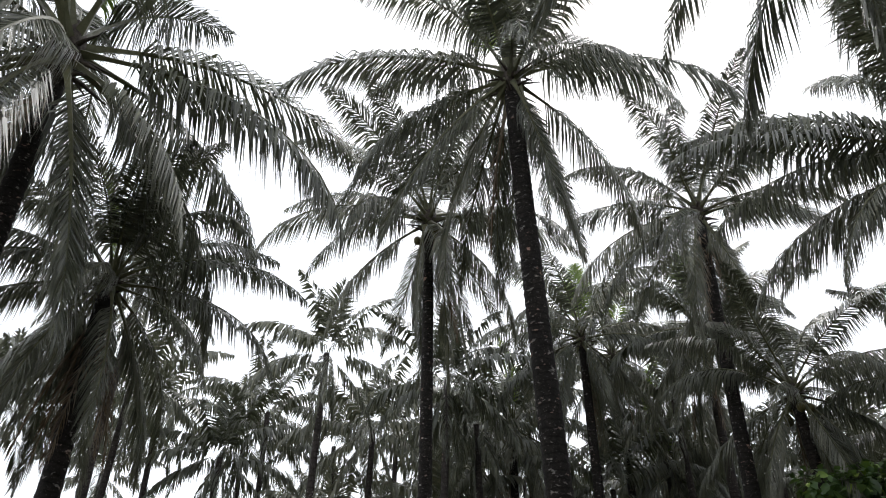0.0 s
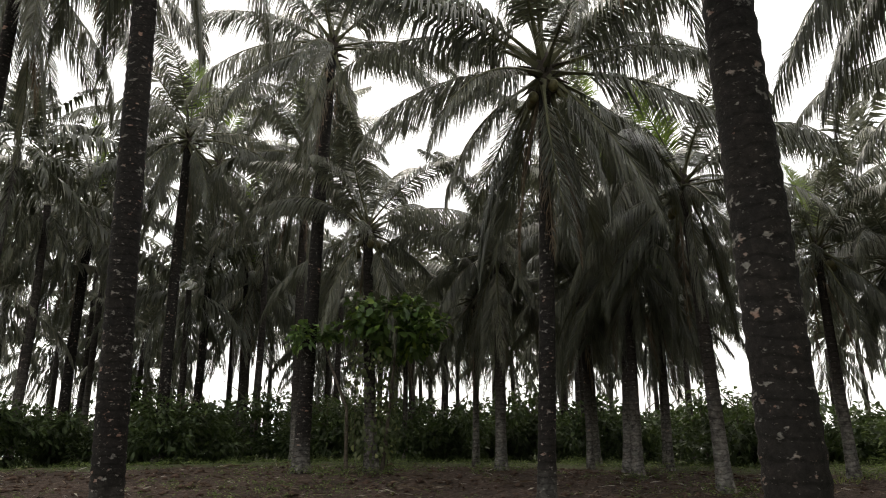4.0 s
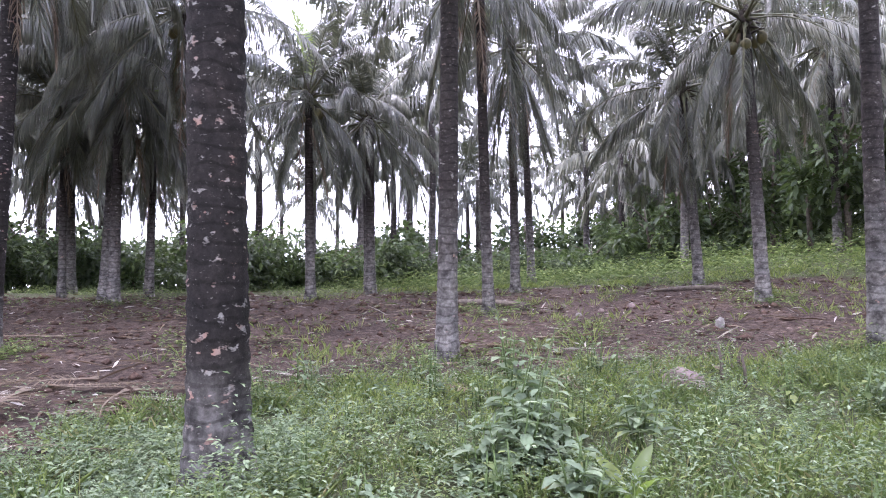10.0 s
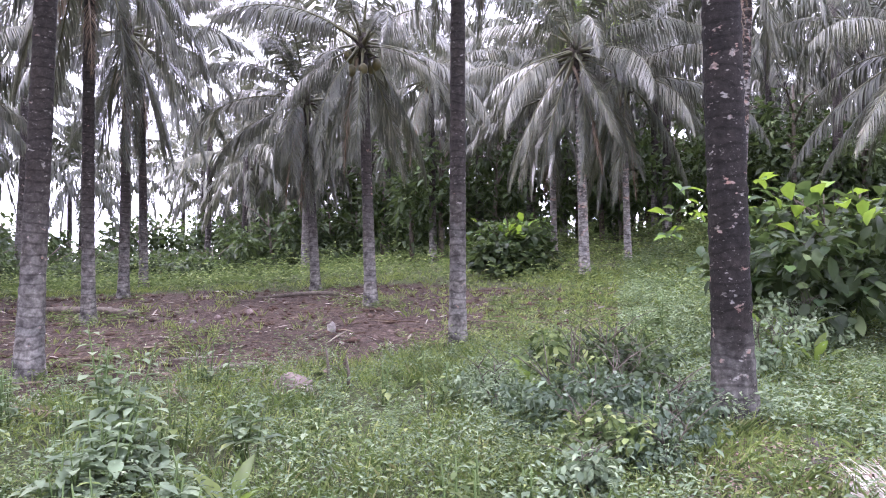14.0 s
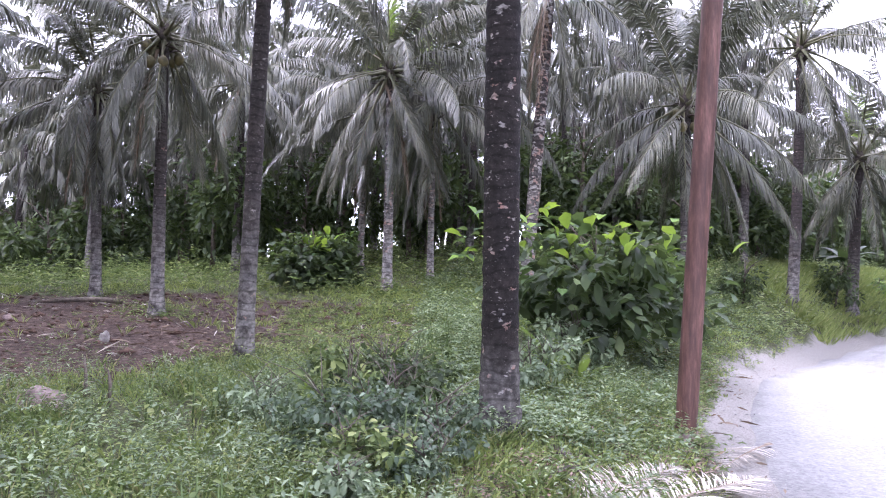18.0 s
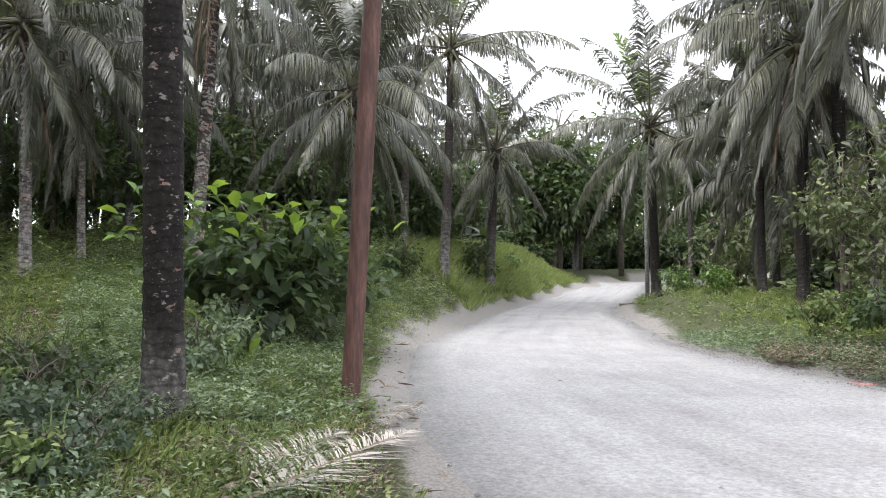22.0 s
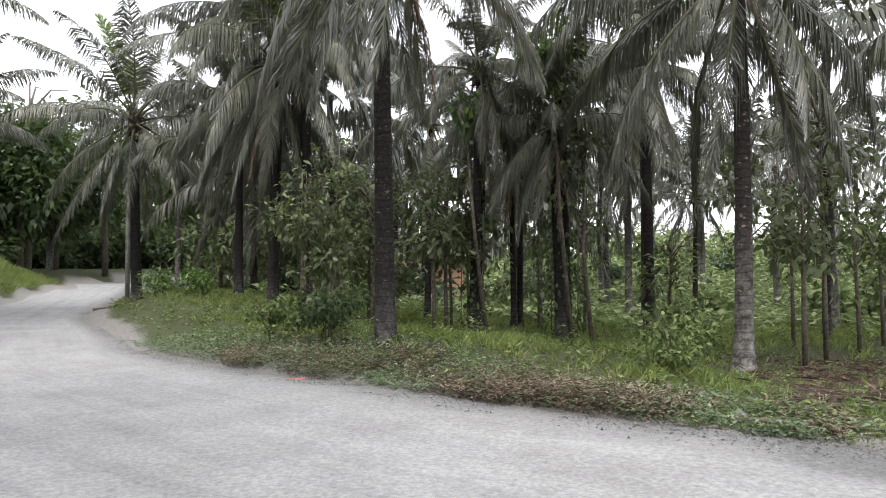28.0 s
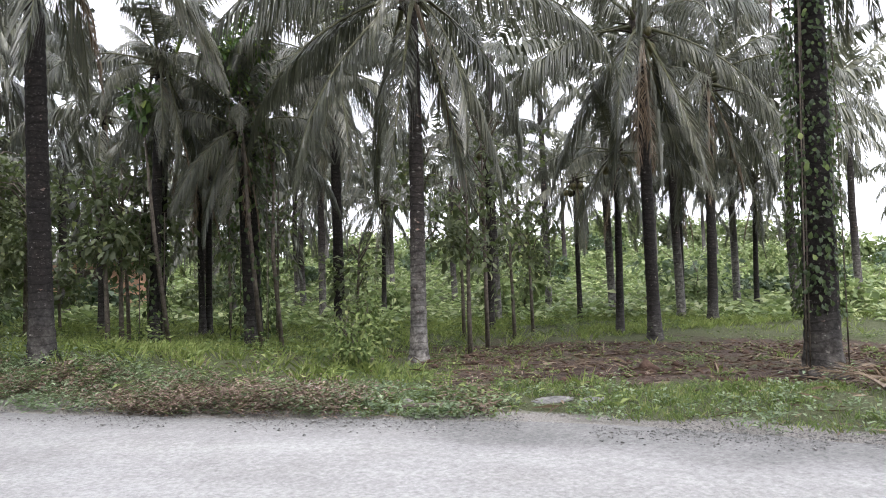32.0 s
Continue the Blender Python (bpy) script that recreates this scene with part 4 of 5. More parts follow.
weeds("weed_tufts", "tufts of green weeds round the feet of the palms", tuft_points(5), 16, 0.3, 0.075, WEED, 17, 0.18)
weeds("near_weeds", "low leafy weeds in front of the clearing", ground_points(rgw, 1500, 4.0, 7.0, 26, 68, lambda x, y: 0.75 * sm(0.3, 0.8, cover(x, y))), 28, 0.28, 0.048, WEED_PALE, 19, 0.2, 0.38)
grass("near_grass", "fresh grass blades among the orchard-edge weeds", ground_points(rgw, 7500, 3.4, 12, 48, 138, lambda x, y: near_weed(x, y) * max(0.0, 0.5 - 1.1 * wobble(x, y, 0.6, 73.0))), 9, 0.3, GRASS, 24, 0.012, 0.1)
grass("trodden_grass", "thin trodden grass on the near verge", ground_points(rgw, 4200, 0.4, 5.0, -60, 330, lambda x, y: 0.9 * off_road(x, y, 0.6)), 9, 0.07, GRASS, 22, 0.01, 0.1)
weeds("trodden_weeds", "low trodden weeds on the near verge", ground_points(rgw, 1500, 0.4, 4.0, -60, 330, lambda x, y: 0.8 * off_road(x, y, 0.7)), 10, 0.06, 0.04, WEED, 23, 0.14, 0.5)
grass("verge_grass", "short green grass beside the road", ground_points(rgw, 16000, 3, 26, 104, 160, lambda x, y: sm(road_at(x, y)[1] + 0.4, road_at(x, y)[1] + 1.5, road_at(x, y)[0]) * (1 - 0.7 * sm(4, 9, road_at(x, y)[0]))), 9, 0.13, MOUNDGRASS, 8, 0.016)
grass("orchard_grass", "yellow-green grass round the clearing", ground_points(rgw, 12000, 5.5, 22, 60, 128, lambda x, y: cover(x, y) * max(0, 0.25 + 1.3 * wobble(x, y, 0.45, 61.0)) * off_road(x, y, 0.8)), 9, 0.26, MOUNDGRASS, 16, 0.013, 0.12)
grass("tall_grass", "tall bright green grass under the palms across the road", ground_points(rgw, 14000, 10, 30, 158, 240, lambda x, y: cover(x, y) ** 2 * sm(road_at(x, y)[1] + 1.4, road_at(x, y)[1] + 3.5, road_at(x, y)[0]) * (0.12 if x < -4.8 and y > -15 else 1.0) * max(0, 0.5 + 1.2 * wobble(x, y, 0.4, 18.0))), 10, 0.34, MOUNDGRASS, 9, 0.018, 0.14)
grass("mound_grass", "long yellow-green grass on the roadside mound", ground_points(rgw, 6000, 24, 50, 142, 158, lambda x, y: off_road(x, y, 0.4)), 11, 0.5, MOUNDGRASS, 10, 0.03, 0.2)
weeds("withered_weeds", "brown withered creepers along the far road edge", ground_points(rgw, 14000, 8, 15, 168, 212, lambda x, y: (0.9 if 0.1 < road_at(x, y)[0] - road_at(x, y)[1] < 1.3 + wobble(x, y, 0.8, 22.0) else 0) * max(0, 0.25 + 1.0 * wobble(x, y, 0.6, 24.0) + 0.6 * hump(x, y, -2.2, -10, 2.2, 1.6))), 18, 0.4, 0.07, DRYGRASS, 11, 0.2, 0.3)
grass("short_grass", "short bright grass along the far road edge", ground_points(rgw, 9000, 7, 13.5, 200, 250, lambda x, y: (0.85 if 0.35 < road_at(x, y)[0] - road_at(x, y)[1] < 4.5 else 0) * cover(x, y) ** 2 * max(0.04, 0.3 + 1.1 * wobble(x, y, 0.7, 29.0))), 9, 0.13, GRASS, 21, 0.013, 0.12)
weeds("clearing_weeds", "sparse low weeds over the bare patch across the road", ground_points(rgw, 3600, 9.5, 22, 203, 248, lambda x, y: off_road(x, y, 1.0) * max(0.03, 0.08 + 0.8 * wobble(x, y, 0.8, 28.0))), 14, 0.2, 0.07, WEED, 20, 0.18, 0.45)
weeds("edge_weeds", "low grey-green weeds spilling onto the road edge", ground_points(rgw, 14000, 7, 18, 158, 250, lambda x, y: (0.18 if x < -4.6 else 0.8) if 0.15 < road_at(x, y)[0] - road_at(x, y)[1] < 2.2 + wobble(x, y, 0.7, 25.0) else 0), 13, 0.28, 0.07, WEED_PALE, 13, 0.18, 0.45)


# ---- shrubs, saplings and thickets ----
def foliage(name, env, clumps, leaves, size, mat, seed, slim=0.5, gap=0.25, rich=False):
    """Leaves in uneven clumps inside an envelope (half sizes x, y, z about its centre)."""
    rg = np.random.RandomState(seed)
    arrays = []
    if size > 0.25 and not rich:
        leaves, size = int(leaves * 0.66), size * 1.16
    for c in range(clumps):
        u = rg.normal(0, 1, 3)
        u /= np.linalg.norm(u)
        q = u * rg.uniform(0.25, 0.9) * np.array(env)
        rad = np.array(env) * rg.uniform(0.22, 0.42)
        w = unit(rg.normal(0, 1, (leaves, 3)))
        keep = np.array([noise.noise(tuple(w[i] * 2.2 + c * 3.7)) > -gap for i in range(leaves)])
        w = w[keep]
        p = q + w * rad * rg.uniform(0.55, 1.08, (len(w), 1))
        d = unit(w * 0.8 + rg.normal(0, 0.5, (len(w), 3)) + np.array([[0, 0, -0.15]]))
        nrm = unit(np.array([[0, 0, 1.0]]) + w * 0.6 + rg.normal(0, 0.35, (len(w), 3)))
        ln = size * rg.uniform(0.6, 1.3, len(w))
        arrays.append(rich_leaves(p, d, nrm, ln, ln * slim) if rich else leaf_arrays(p, d, nrm, ln, ln * slim, 0.1, 0.2))
    v, f = join(arrays)
    return mesh_of(name, v, f, mat, None, rich)


def branches(parent, h, w, count, seed, mat=BARK, thick=0.05, stems=1):
    rg = random.Random(seed)
    for s in range(stems):
        lean = Vector((rg.uniform(-1, 1), rg.uniform(-1, 1), 0)) * w * (0.15 if stems == 1 else 0.4)
        pts = [Vector((0, 0, -0.2)), Vector((0, 0, 0.25 * h)) + lean * 0.2, Vector((0, 0, 0.6 * h)) + lean * 0.6, Vector((0, 0, 0.95 * h)) + lean]
        piece("stem", tube_mesh("stem", pts, [thick * 1.2, thick, thick * 0.7, thick * 0.25], mat, 7), parent, pose(0, 0, 0))
        for c in range(count):
            k = rg.uniform(0.3, 0.85)
            p = pts[1].lerp(pts[3], k)
            a = rg.uniform(0, 2 * math.pi)
            q = p + Vector((math.cos(a), math.sin(a), rg.uniform(0.2, 0.9))) * w * rg.uniform(0.35, 0.7)
            m = p.lerp(q, 0.5) + Vector((0, 0, 0.06 * h))
            piece("branch", tube_mesh("branch", [p, m, q], [thick * 0.5, thick * 0.35, thick * 0.12], mat, 5), parent, pose(0, 0, 0))


def shrub(x, y, h, w, size, mat, seed, name="shrub", label="leafy green shrub", category="shrub", clumps=9, leaves=110, low=0.15, stems=2, count=4, thick=0.03, group="", gap=0.25, slim=0.5, rich=False):
    base = thing(name, label, category, group, at=pose(x, y, terrain(x, y)))
    branches(base, h, w, count, seed, BARK, thick, stems)
    piece("foliage", foliage("foliage", (w, w, h * (1 - low) * 0.5), clumps, leaves, size, mat, seed, slim, gap, rich), base, pose(0, 0, h * (low + (1 - low) * 0.5)))
    return base


def at_bearing(az, r):
    return r * math.sin(radians(az)), r * math.cos(radians(az))


def thickets():
    rg = random.Random(31)
    # dark bushes closing the back of the orchard
    for k in range(38):
        az = -16 + k * 2.9 + rg.uniform(-1, 1)
        x, y = at_bearing(az, rg.uniform(25.5, 30) + (4 if az > 72 else 0))
        shrub(x, y, rg.uniform(1.8, 2.8) - (0.7 if az > 60 else 0), rg.uniform(1.9, 2.5), 0.22, DARKLEAF, 300 + k, "bush", "dark green bush at the back of the orchard", "bush", 20, 220, -0.15, 1, 3, 0.05, "bushes behind the orchard")
    # looser bushes further back
    for k in range(30):
        az = -18 + k * 4.1 + rg.uniform(-1.5, 1.5)
        x, y = at_bearing(az, rg.uniform(34, 44))
        shrub(x, y, rg.uniform(2.2, 4.6) if az > 26 else rg.uniform(3.0, 4.8), rg.uniform(1.8, 3.0), 0.34, DARKLEAF, 270 + k, "bush", "dark tall bush far behind the orchard", "bush", 16, 150, 0.0, 1, 3, 0.07, "bushes behind the orchard")
    for k in range(6):
        x, y = at_bearing(88 + k * 2.2, rg.uniform(30, 35))
        shrub(x, y, rg.uniform(2.6, 3.8), rg.uniform(1.4, 2.0), 0.28, DARKLEAF, 295 + k, "vine_thicket", "dark thicket hung with vines behind the palms", "thicket", 16, 130, 0.0, 1, 4, 0.08, "vine thickets on the rise")
    # vine-hung thicket on the rise
    for k in range(22):
        az = 99 + k * 2.1 + rg.uniform(-0.8, 0.8)
        x, y = at_bearing(az, rg.uniform(25, 31))
        if road_at(x, y)[0] < 4.5:
            continue
        shrub(x, y, rg.uniform(3.2, 5.4), rg.uniform(1.2, 1.9), 0.26, DARKLEAF, 340 + k, "vine_thicket", "dark thicket hung with vines behind the palms", "thicket", 16, 120, 0.0, 1, 4, 0.09, "vine thickets on the rise")
    # taller thicket closing the head of the rise
    for k in range(15):
        x, y = at_bearing(90 + k * 1.9 + rg.uniform(-0.7, 0.7), rg.uniform(36, 44))
        shrub(x, y, rg.uniform(4.5, 7.0), rg.uniform(1.7, 2.5), 0.34, DARKLEAF, 840 + k, "vine_thicket", "tall dark thicket at the head of the rise", "thicket", 16, 110, 0.0, 1, 4, 0.09, "vine thickets on the rise")
    # woodland where the road bends away
    for k in range(24):
        az = 147 + k * 1.35
        x, y = at_bearing(az, rg.uniform(50, 58) if az < 154 or az > 171 else rg.uniform(75, 84))
        if road_at(x, y)[0] < 5.5:
            continue
        shrub(x, y, rg.uniform(9.5, 13) + (5 if 154 < az < 171 else 0), rg.uniform(2.8, 4.0), 0.5, DARKLEAF, 380 + k, "woodland_tree", "dark leafy woodland tree beyond the bend", "tree", 20, 150, 0.0, 1, 5, 0.2, "woodland at the road bend")
    for k in range(5):
        x, y = at_bearing(164 + k * 3.2, rg.uniform(33, 44))
        if road_at(x, y)[0] < 5.5:
            continue
        shrub(x, y, rg.uniform(3.5, 6.5), rg.uniform(1.8, 2.6), 0.36, TREELEAF, 410 + k, "woodland_tree", "leafy tree among the palms beyond the verge", "tree", 14, 110, 0.05, 1, 5, 0.12, "trees behind the verge")
    for k in range(15):
        az = 118 + k * 2.2 + rg.uniform(-0.8, 0.8)
        x, y = at_bearing(az, rg.uniform(31, 36))
        if road_at(x, y)[0] < 6:
            continue
        shrub(x, y, rg.uniform(4.5, 7.0), rg.uniform(1.8, 2.6), 0.34, DARKLEAF, 470 + k, "vine_thicket", "dark thicket hung with vines behind the palms", "thicket", 18, 120, 0.0, 1, 4, 0.09, "vine thickets on the rise")
    for k in range(9):
        x, y = at_bearing(133 + k * 1.9, rg.uniform(40, 48))
        if road_at(x, y)[0] > 6:
            shrub(x, y, rg.uniform(5, 7.5), rg.uniform(2.6, 3.6), 0.45, DARKLEAF, 460 + k, "woodland_tree", "dark leafy woodland tree behind the bank", "tree", 20, 150, 0.0, 1, 5, 0.2, "woodland behind the bank")
    for k in range(18):
        az = 147 + k * 1.75
        x, y = at_bearing(az, rg.uniform(46, 50) if az < 152 or az > 173 else rg.uniform(70, 76))
        if road_at(x, y)[0] < 5:
            continue
        shrub(x, y, rg.uniform(3.5, 5.5), rg.uniform(2.6, 3.4), 0.45, DARKLEAF, 490 + k, "bush", "dark undergrowth at the edge of the woodland", "bush", 18, 150, -0.25, 1, 3, 0.1, "undergrowth of the woodland")
    # leafy trees closing the head of the creeper slope
    for k in range(30):
        x, y = at_bearing(174 + k * 2.5 + rg.uniform(-1, 1), rg.uniform(62, 74))
        shrub(x, y, rg.uniform(2.2, 4.6), rg.uniform(2.4, 3.6), 0.42, CREEPER if k % 3 else TREELEAF, 600 + k, "woodland_tree", "leafy tree at the head of the creeper slope", "tree", 16, 120, 0.0, 1, 4, 0.12, "trees above the slope", slim=0.6)
    # tall trees whose crowns close over the bend
    for k in range(13):
        az = 151 + k * 1.6
        x, y = at_bearing(az, rg.uniform(50, 62))
        if road_at(x, y)[0] < 3.6:
            continue
        shrub(x, y, rg.uniform(10, 13.5), rg.uniform(3.4, 4.4), 0.55, DARKLEAF, 800 + k, "woodland_tree", "tall dark tree with its crown over the road bend", "tree", 24, 150, 0.22, 1, 5, 0.2, "woodland at the road bend", 0.35)
    # shadowed bushes closing the bend
    for k in range(16):
        x, y = at_bearing(152 + k * 1.4, rg.uniform(66, 70))
        if road_at(x, y)[0] < 4.2:
            continue
        shrub(x, y, rg.uniform(3.0, 4.5), rg.uniform(2.4, 3.0), 0.42, DARKLEAF, 640 + k, "bush", "dark undergrowth at the edge of the woodland", "bush", 20, 170, -0.25, 1, 3, 0.1, "undergrowth of the woodland")
    for k in range(15):
        x, y = at_bearing(149 + k * 1.8, rg.uniform(85, 91))
        shrub(x, y, rg.uniform(7, 9.5), rg.uniform(3.4, 4.2), 0.55, DARKLEAF, 760 + k, "woodland_tree", "dark leafy woodland tree beyond the bend", "tree", 22, 190, -0.15, 1, 4, 0.15, "woodland at the road bend")
    # leafy saplings between the palms across the road
    for k in range(6):
        x, y = at_bearing(174 + k * 3.4 + rg.uniform(-1.2, 1.2), rg.uniform(18, 28))
        if road_at(x, y)[0] < 5 or cover(x, y) < 0.6:
            continue
        shrub(x, y, rg.uniform(2.2, 4.8), rg.uniform(0.8, 1.5), 0.24, TREELEAF, 660 + k, "sapling", "leafy young tree among the palms", "tree", 12, 38, 0.3, 1, 8, 0.04, "young trees across the road", 0.15, rich=True)
    # leafy mounds on the creeper-covered slope
    for k in range(44):
        x, y = at_bearing(172 + k * 1.65 + rg.uniform(-1, 1), rg.uniform(27, 62))
        if road_at(x, y)[0] < 6:
            continue
        shrub(x, y, rg.uniform(0.9, 2.6), rg.uniform(1.2, 3.0), 0.3, CREEPER if k % 3 else SHRUBLEAF, 700 + k, "creeper_mound", "mound of bright green creepers on the slope", "creeper", 9, 110, 0.0, 1, 3, 0.04, "creeper mounds on the slope", slim=0.7)
    # young broadleaf trees among the palms across the road
    for k in range(10):
        az = 163 + k * 5.6 + rg.uniform(-1.2, 1.2)
        x, y = at_bearing(az, rg.uniform(15.5, 27))
        if road_at(x, y)[0] < 4.5:
            continue
        shrub(x, y, rg.uniform(3.0, 5.2), rg.uniform(0.9, 1.5), 0.22, TREELEAF, 420 + k, "sapling", "thin young broadleaf tree with sparse leaves", "tree", 11, 42, 0.3, 1, 7, 0.05, "young trees across the road", 0.1)


thickets()


# ---- single plants ----
def big_leaf_mesh(seed, mat):
    rg = np.random.RandomState(seed)
    p, d, n = np.zeros((1, 3)), np.array([[0, 1.0, 0]]), np.array([[0, 0, 1.0]])
    v, f = rich_leaves(p, d, n, [0.3], [0.19], rg.uniform(0.15, 0.4))
    return mesh_of("leaf", v, f, mat, None, True)


BIG_LEAF = [big_leaf_mesh(k, BUSH_ONE) for k in (1, 2, 3, 4)]
NEW_LEAF = [big_leaf_mesh(k, BUSH_NEW) for k in (5, 6)]


def big_leaf_bush(x, y, h, w, count, seed, label):
    """Dense bush whose large leaves can be told apart."""
    rg = random.Random(seed)
    base = thing("bush", label, "bush", at=pose(x, y, terrain(x, y)))
    branches(base, h * 0.9, w * 0.8, 5, seed, BARK, 0.03, 4)
    lobes = [Vector((rg.uniform(-0.6, 0.6) * w, rg.uniform(-0.6, 0.6) * w, rg.uniform(0.35, 0.72) * h)) for k in range(9)]
    for k in range(count):
        c = lobes[k % 9]
        u = Vector((rg.gauss(0, 1), rg.gauss(0, 1), rg.gauss(0.35, 0.8))).normalized()
        r = Vector((w * 0.5, w * 0.5, h * 0.3))
        p = c + Vector((u.x * r.x, u.y * r.y, u.z * r.z)) * rg.uniform(0.75, 1.05)
        p.z = max(0.12, p.z)
        yaw = math.degrees(math.atan2(-u.x, u.y)) + rg.uniform(-50, 50)
        young = p.z > 0.6 * h and rg.random() < 0.45
        s = rg.uniform(0.8, 1.2) if young else rg.uniform(0.65, 1.1)
        piece("leaf", rg.choice(NEW_LEAF if young else BIG_LEAF), base, pose(*p, (rg.uniform(0, 55) if young else rg.uniform(-35, 30)) + 25 * u.z, rg.uniform(-25, 25), yaw) @ Matrix.Diagonal((s, s, s, 1)))
    # inner leaves use the thicket green with canopy shade in its colour
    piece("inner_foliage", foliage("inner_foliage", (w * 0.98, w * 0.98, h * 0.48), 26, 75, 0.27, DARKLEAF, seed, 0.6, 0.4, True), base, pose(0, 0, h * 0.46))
    return base


big_leaf_bush(9.7, -8.6, 2.5, 1.95, 299, 71, "large bush with broad glossy leaves and bright new shoots")
big_leaf_bush(11.4, -11.9, 1.5, 0.9, 110, 72, "smaller broad-leaved bush beside the road bank")
big_leaf_bush(19.6, -6.8, 1.5, 1.5, 120, 73, "bright broad-leaved bush on the rise")
shrub(21.0, -7.6, 1.6, 1.2, 0.2, BUSH, 74, "bush", "round green bush on the rise", "bush", 9, 90, 0.0)


def herb(x, y, h, stems, leaf, mat, seed, label="leafy upright weed with paired pointed leaves", sway=0.18):
    """Upright weed: a few stems with pairs of pointed leaves."""
    rg = random.Random(seed)
    base = thing("weed_plant", label, "weed", "upright weeds", at=pose(x, y, terrain(x, y)))
    P, D, L = [], [], []
    for s in range(stems):
        a = rg.uniform(0, 6.28)
        foot = Vector((math.cos(a), math.sin(a), 0)) * rg.uniform(0, 0.16)
        tip = foot + Vector((rg.uniform(-sway, sway), rg.uniform(-sway, sway), 1)) * h * rg.uniform(0.6, 1.0)
        piece("stem", tube_mesh("stem", [foot - Vector((0, 0, 0.1)), foot.lerp(tip, 0.5), tip], [0.011, 0.009, 0.004], STEM, 5), base, pose(0, 0, 0))
        pairs = max(4, int(tip.z / 0.075))
        for k in range(2, pairs):
            q = foot.lerp(tip, k / pairs)
            b = k * 1.9 + a
            for o in (0, math.pi):
                P.append(q)
                D.append((math.cos(b + o), math.sin(b + o), rg.uniform(-0.1, 0.5)))
                L.append(leaf * (1.15 - 0.75 * (k / pairs) ** 2) * rg.uniform(0.7, 1.15))
    P, D = np.array([tuple(p) for p in P]), unit(np.array(D))
    v, f = rich_leaves(P, D, unit(np.cross(np.cross(D, np.array([[0, 0, 1.0]])), D)), np.array(L), np.array(L) * 0.5, 0.35)
    piece("leaves", mesh_of("leaves", v, f, mat, None, True), base, pose(0, 0, 0))
    return base


def herbs():
    rg = random.Random(61)
    for x, y, h in ((5.5, 0.6, 0.85), (5.3, 0.75, 0.55), (5.7, 0.35, 0.6), (5.9, 0.75, 1.2), (4.9, 0.1, 0.5), (6.4, -0.2, 0.6), (9.0, -5.4, 1.2), (8.7, -5.1, 0.8), (8.5, -5.9, 0.9), (9.3, -5.0, 0.7)):
        herb(x, y, h, 7 if x < 7 else 5, 0.2 if x < 7 else 0.17, WEED_PALE if x < 7 else WEED, rg.randrange(9999), sway=0.3)
    for k in range(46):
        a, r = rg.uniform(56, 122), rg.uniform(4.2, 9.5)
        x, y = at_bearing(a, r)
        if cover(x, y) > 0.7 and off_road(x, y, 0.6):
            herb(x, y, rg.uniform(0.3, 0.72), 4, 0.12, WEED_PALE if rg.random() < 0.5 else WEED, rg.randrange(9999))
    for k in range(10):
        a, r = rg.uniform(35, 60), rg.uniform(4.6, 6.0)
        x, y = at_bearing(a, r)
        herb(x, y, rg.uniform(0.2, 0.45), 3, 0.12, WEED_PALE, rg.randrange(9999))


herbs()
shrub(6.2, -3.1, 0.7, 1.05, 0.068, SHRUBLEAF, 81, "shrub", "low dark-stemmed shrub with small dark green leaves", "shrub", 24, 190, 0.0, 3, 4, 0.012, rich=True)
shrub(7.3, -3.7, 0.95, 0.7, 0.1, DARKLEAF, 82, "shrub", "tangled green shrub at the foot of a palm", "shrub", 9, 120, 0.0, 3, 4, 0.012, rich=True)
shrub(6.0, -3.75, 0.55, 0.72, 0.065, SHRUBLEAF, 83, "shrub", "small dark green shrub in the weeds", "shrub", 9, 150, 0.0, 3, 4, 0.012, rich=True)
for _k, (_x, _y, _h, _w, _l, _m) in enumerate(((5.5, -2.75, 0.5, 0.5, 0.075, WEED), (5.35, -3.3, 0.42, 0.6, 0.065, SHRUBLEAF), (6.75, -3.75, 0.75, 0.55, 0.1, DARKLEAF), (6.9, -3.2, 0.95, 0.4, 0.11, WEED), (7.6, -4.2, 0.7, 0.5, 0.09, DARKLEAF), (5.0, -2.5, 0.36, 0.4, 0.08, WEED_PALE), (7.4, -2.6, 0.55, 0.5, 0.07, WEED_PALE))):
    shrub(_x, _y, _h, _w, _l, _m, 910 + _k, "shrub", "small tangled shrub at the orchard edge", "shrub", 9, 110, 0.0, 3, 4, 0.01, "shrubs at the orchard edge", 0.15, rich=True)
shrub(7.9, -6.1, 0.7, 0.75, 0.09, WEED_PALE, 84, "shrub", "tangle of dry-stemmed weeds by the bush", "shrub", 9, 110, 0.0, 4, 6, 0.01, rich=True)
shrub(8.8, -7.4, 0.8, 0.7, 0.1, WEED_PALE, 85, "shrub", "tangle of weeds in front of the broad-leaved bush", "shrub", 9, 110, 0.0, 4, 6, 0.01, rich=True)
shrub(13.4, -17.0, 1.3, 0.9, 0.14, DARKLEAF, 86, "shrub", "dark shrub on the road bank", "shrub", 9, 100, 0.0)
shrub(15.4, -24.2, 1.9, 0.8, 0.2, DARKLEAF, 87, "shrub", "dark shrub at the foot of a palm", "shrub", 9, 100, 0.0)
shrub(1.0, -13.8, 1.15, 1.0, 0.12, DARKLEAF, 88, "shrub", "dense dark green shrub by the verge", "shrub", 10, 130, 0.0, 3, 5, 0.012, rich=True)
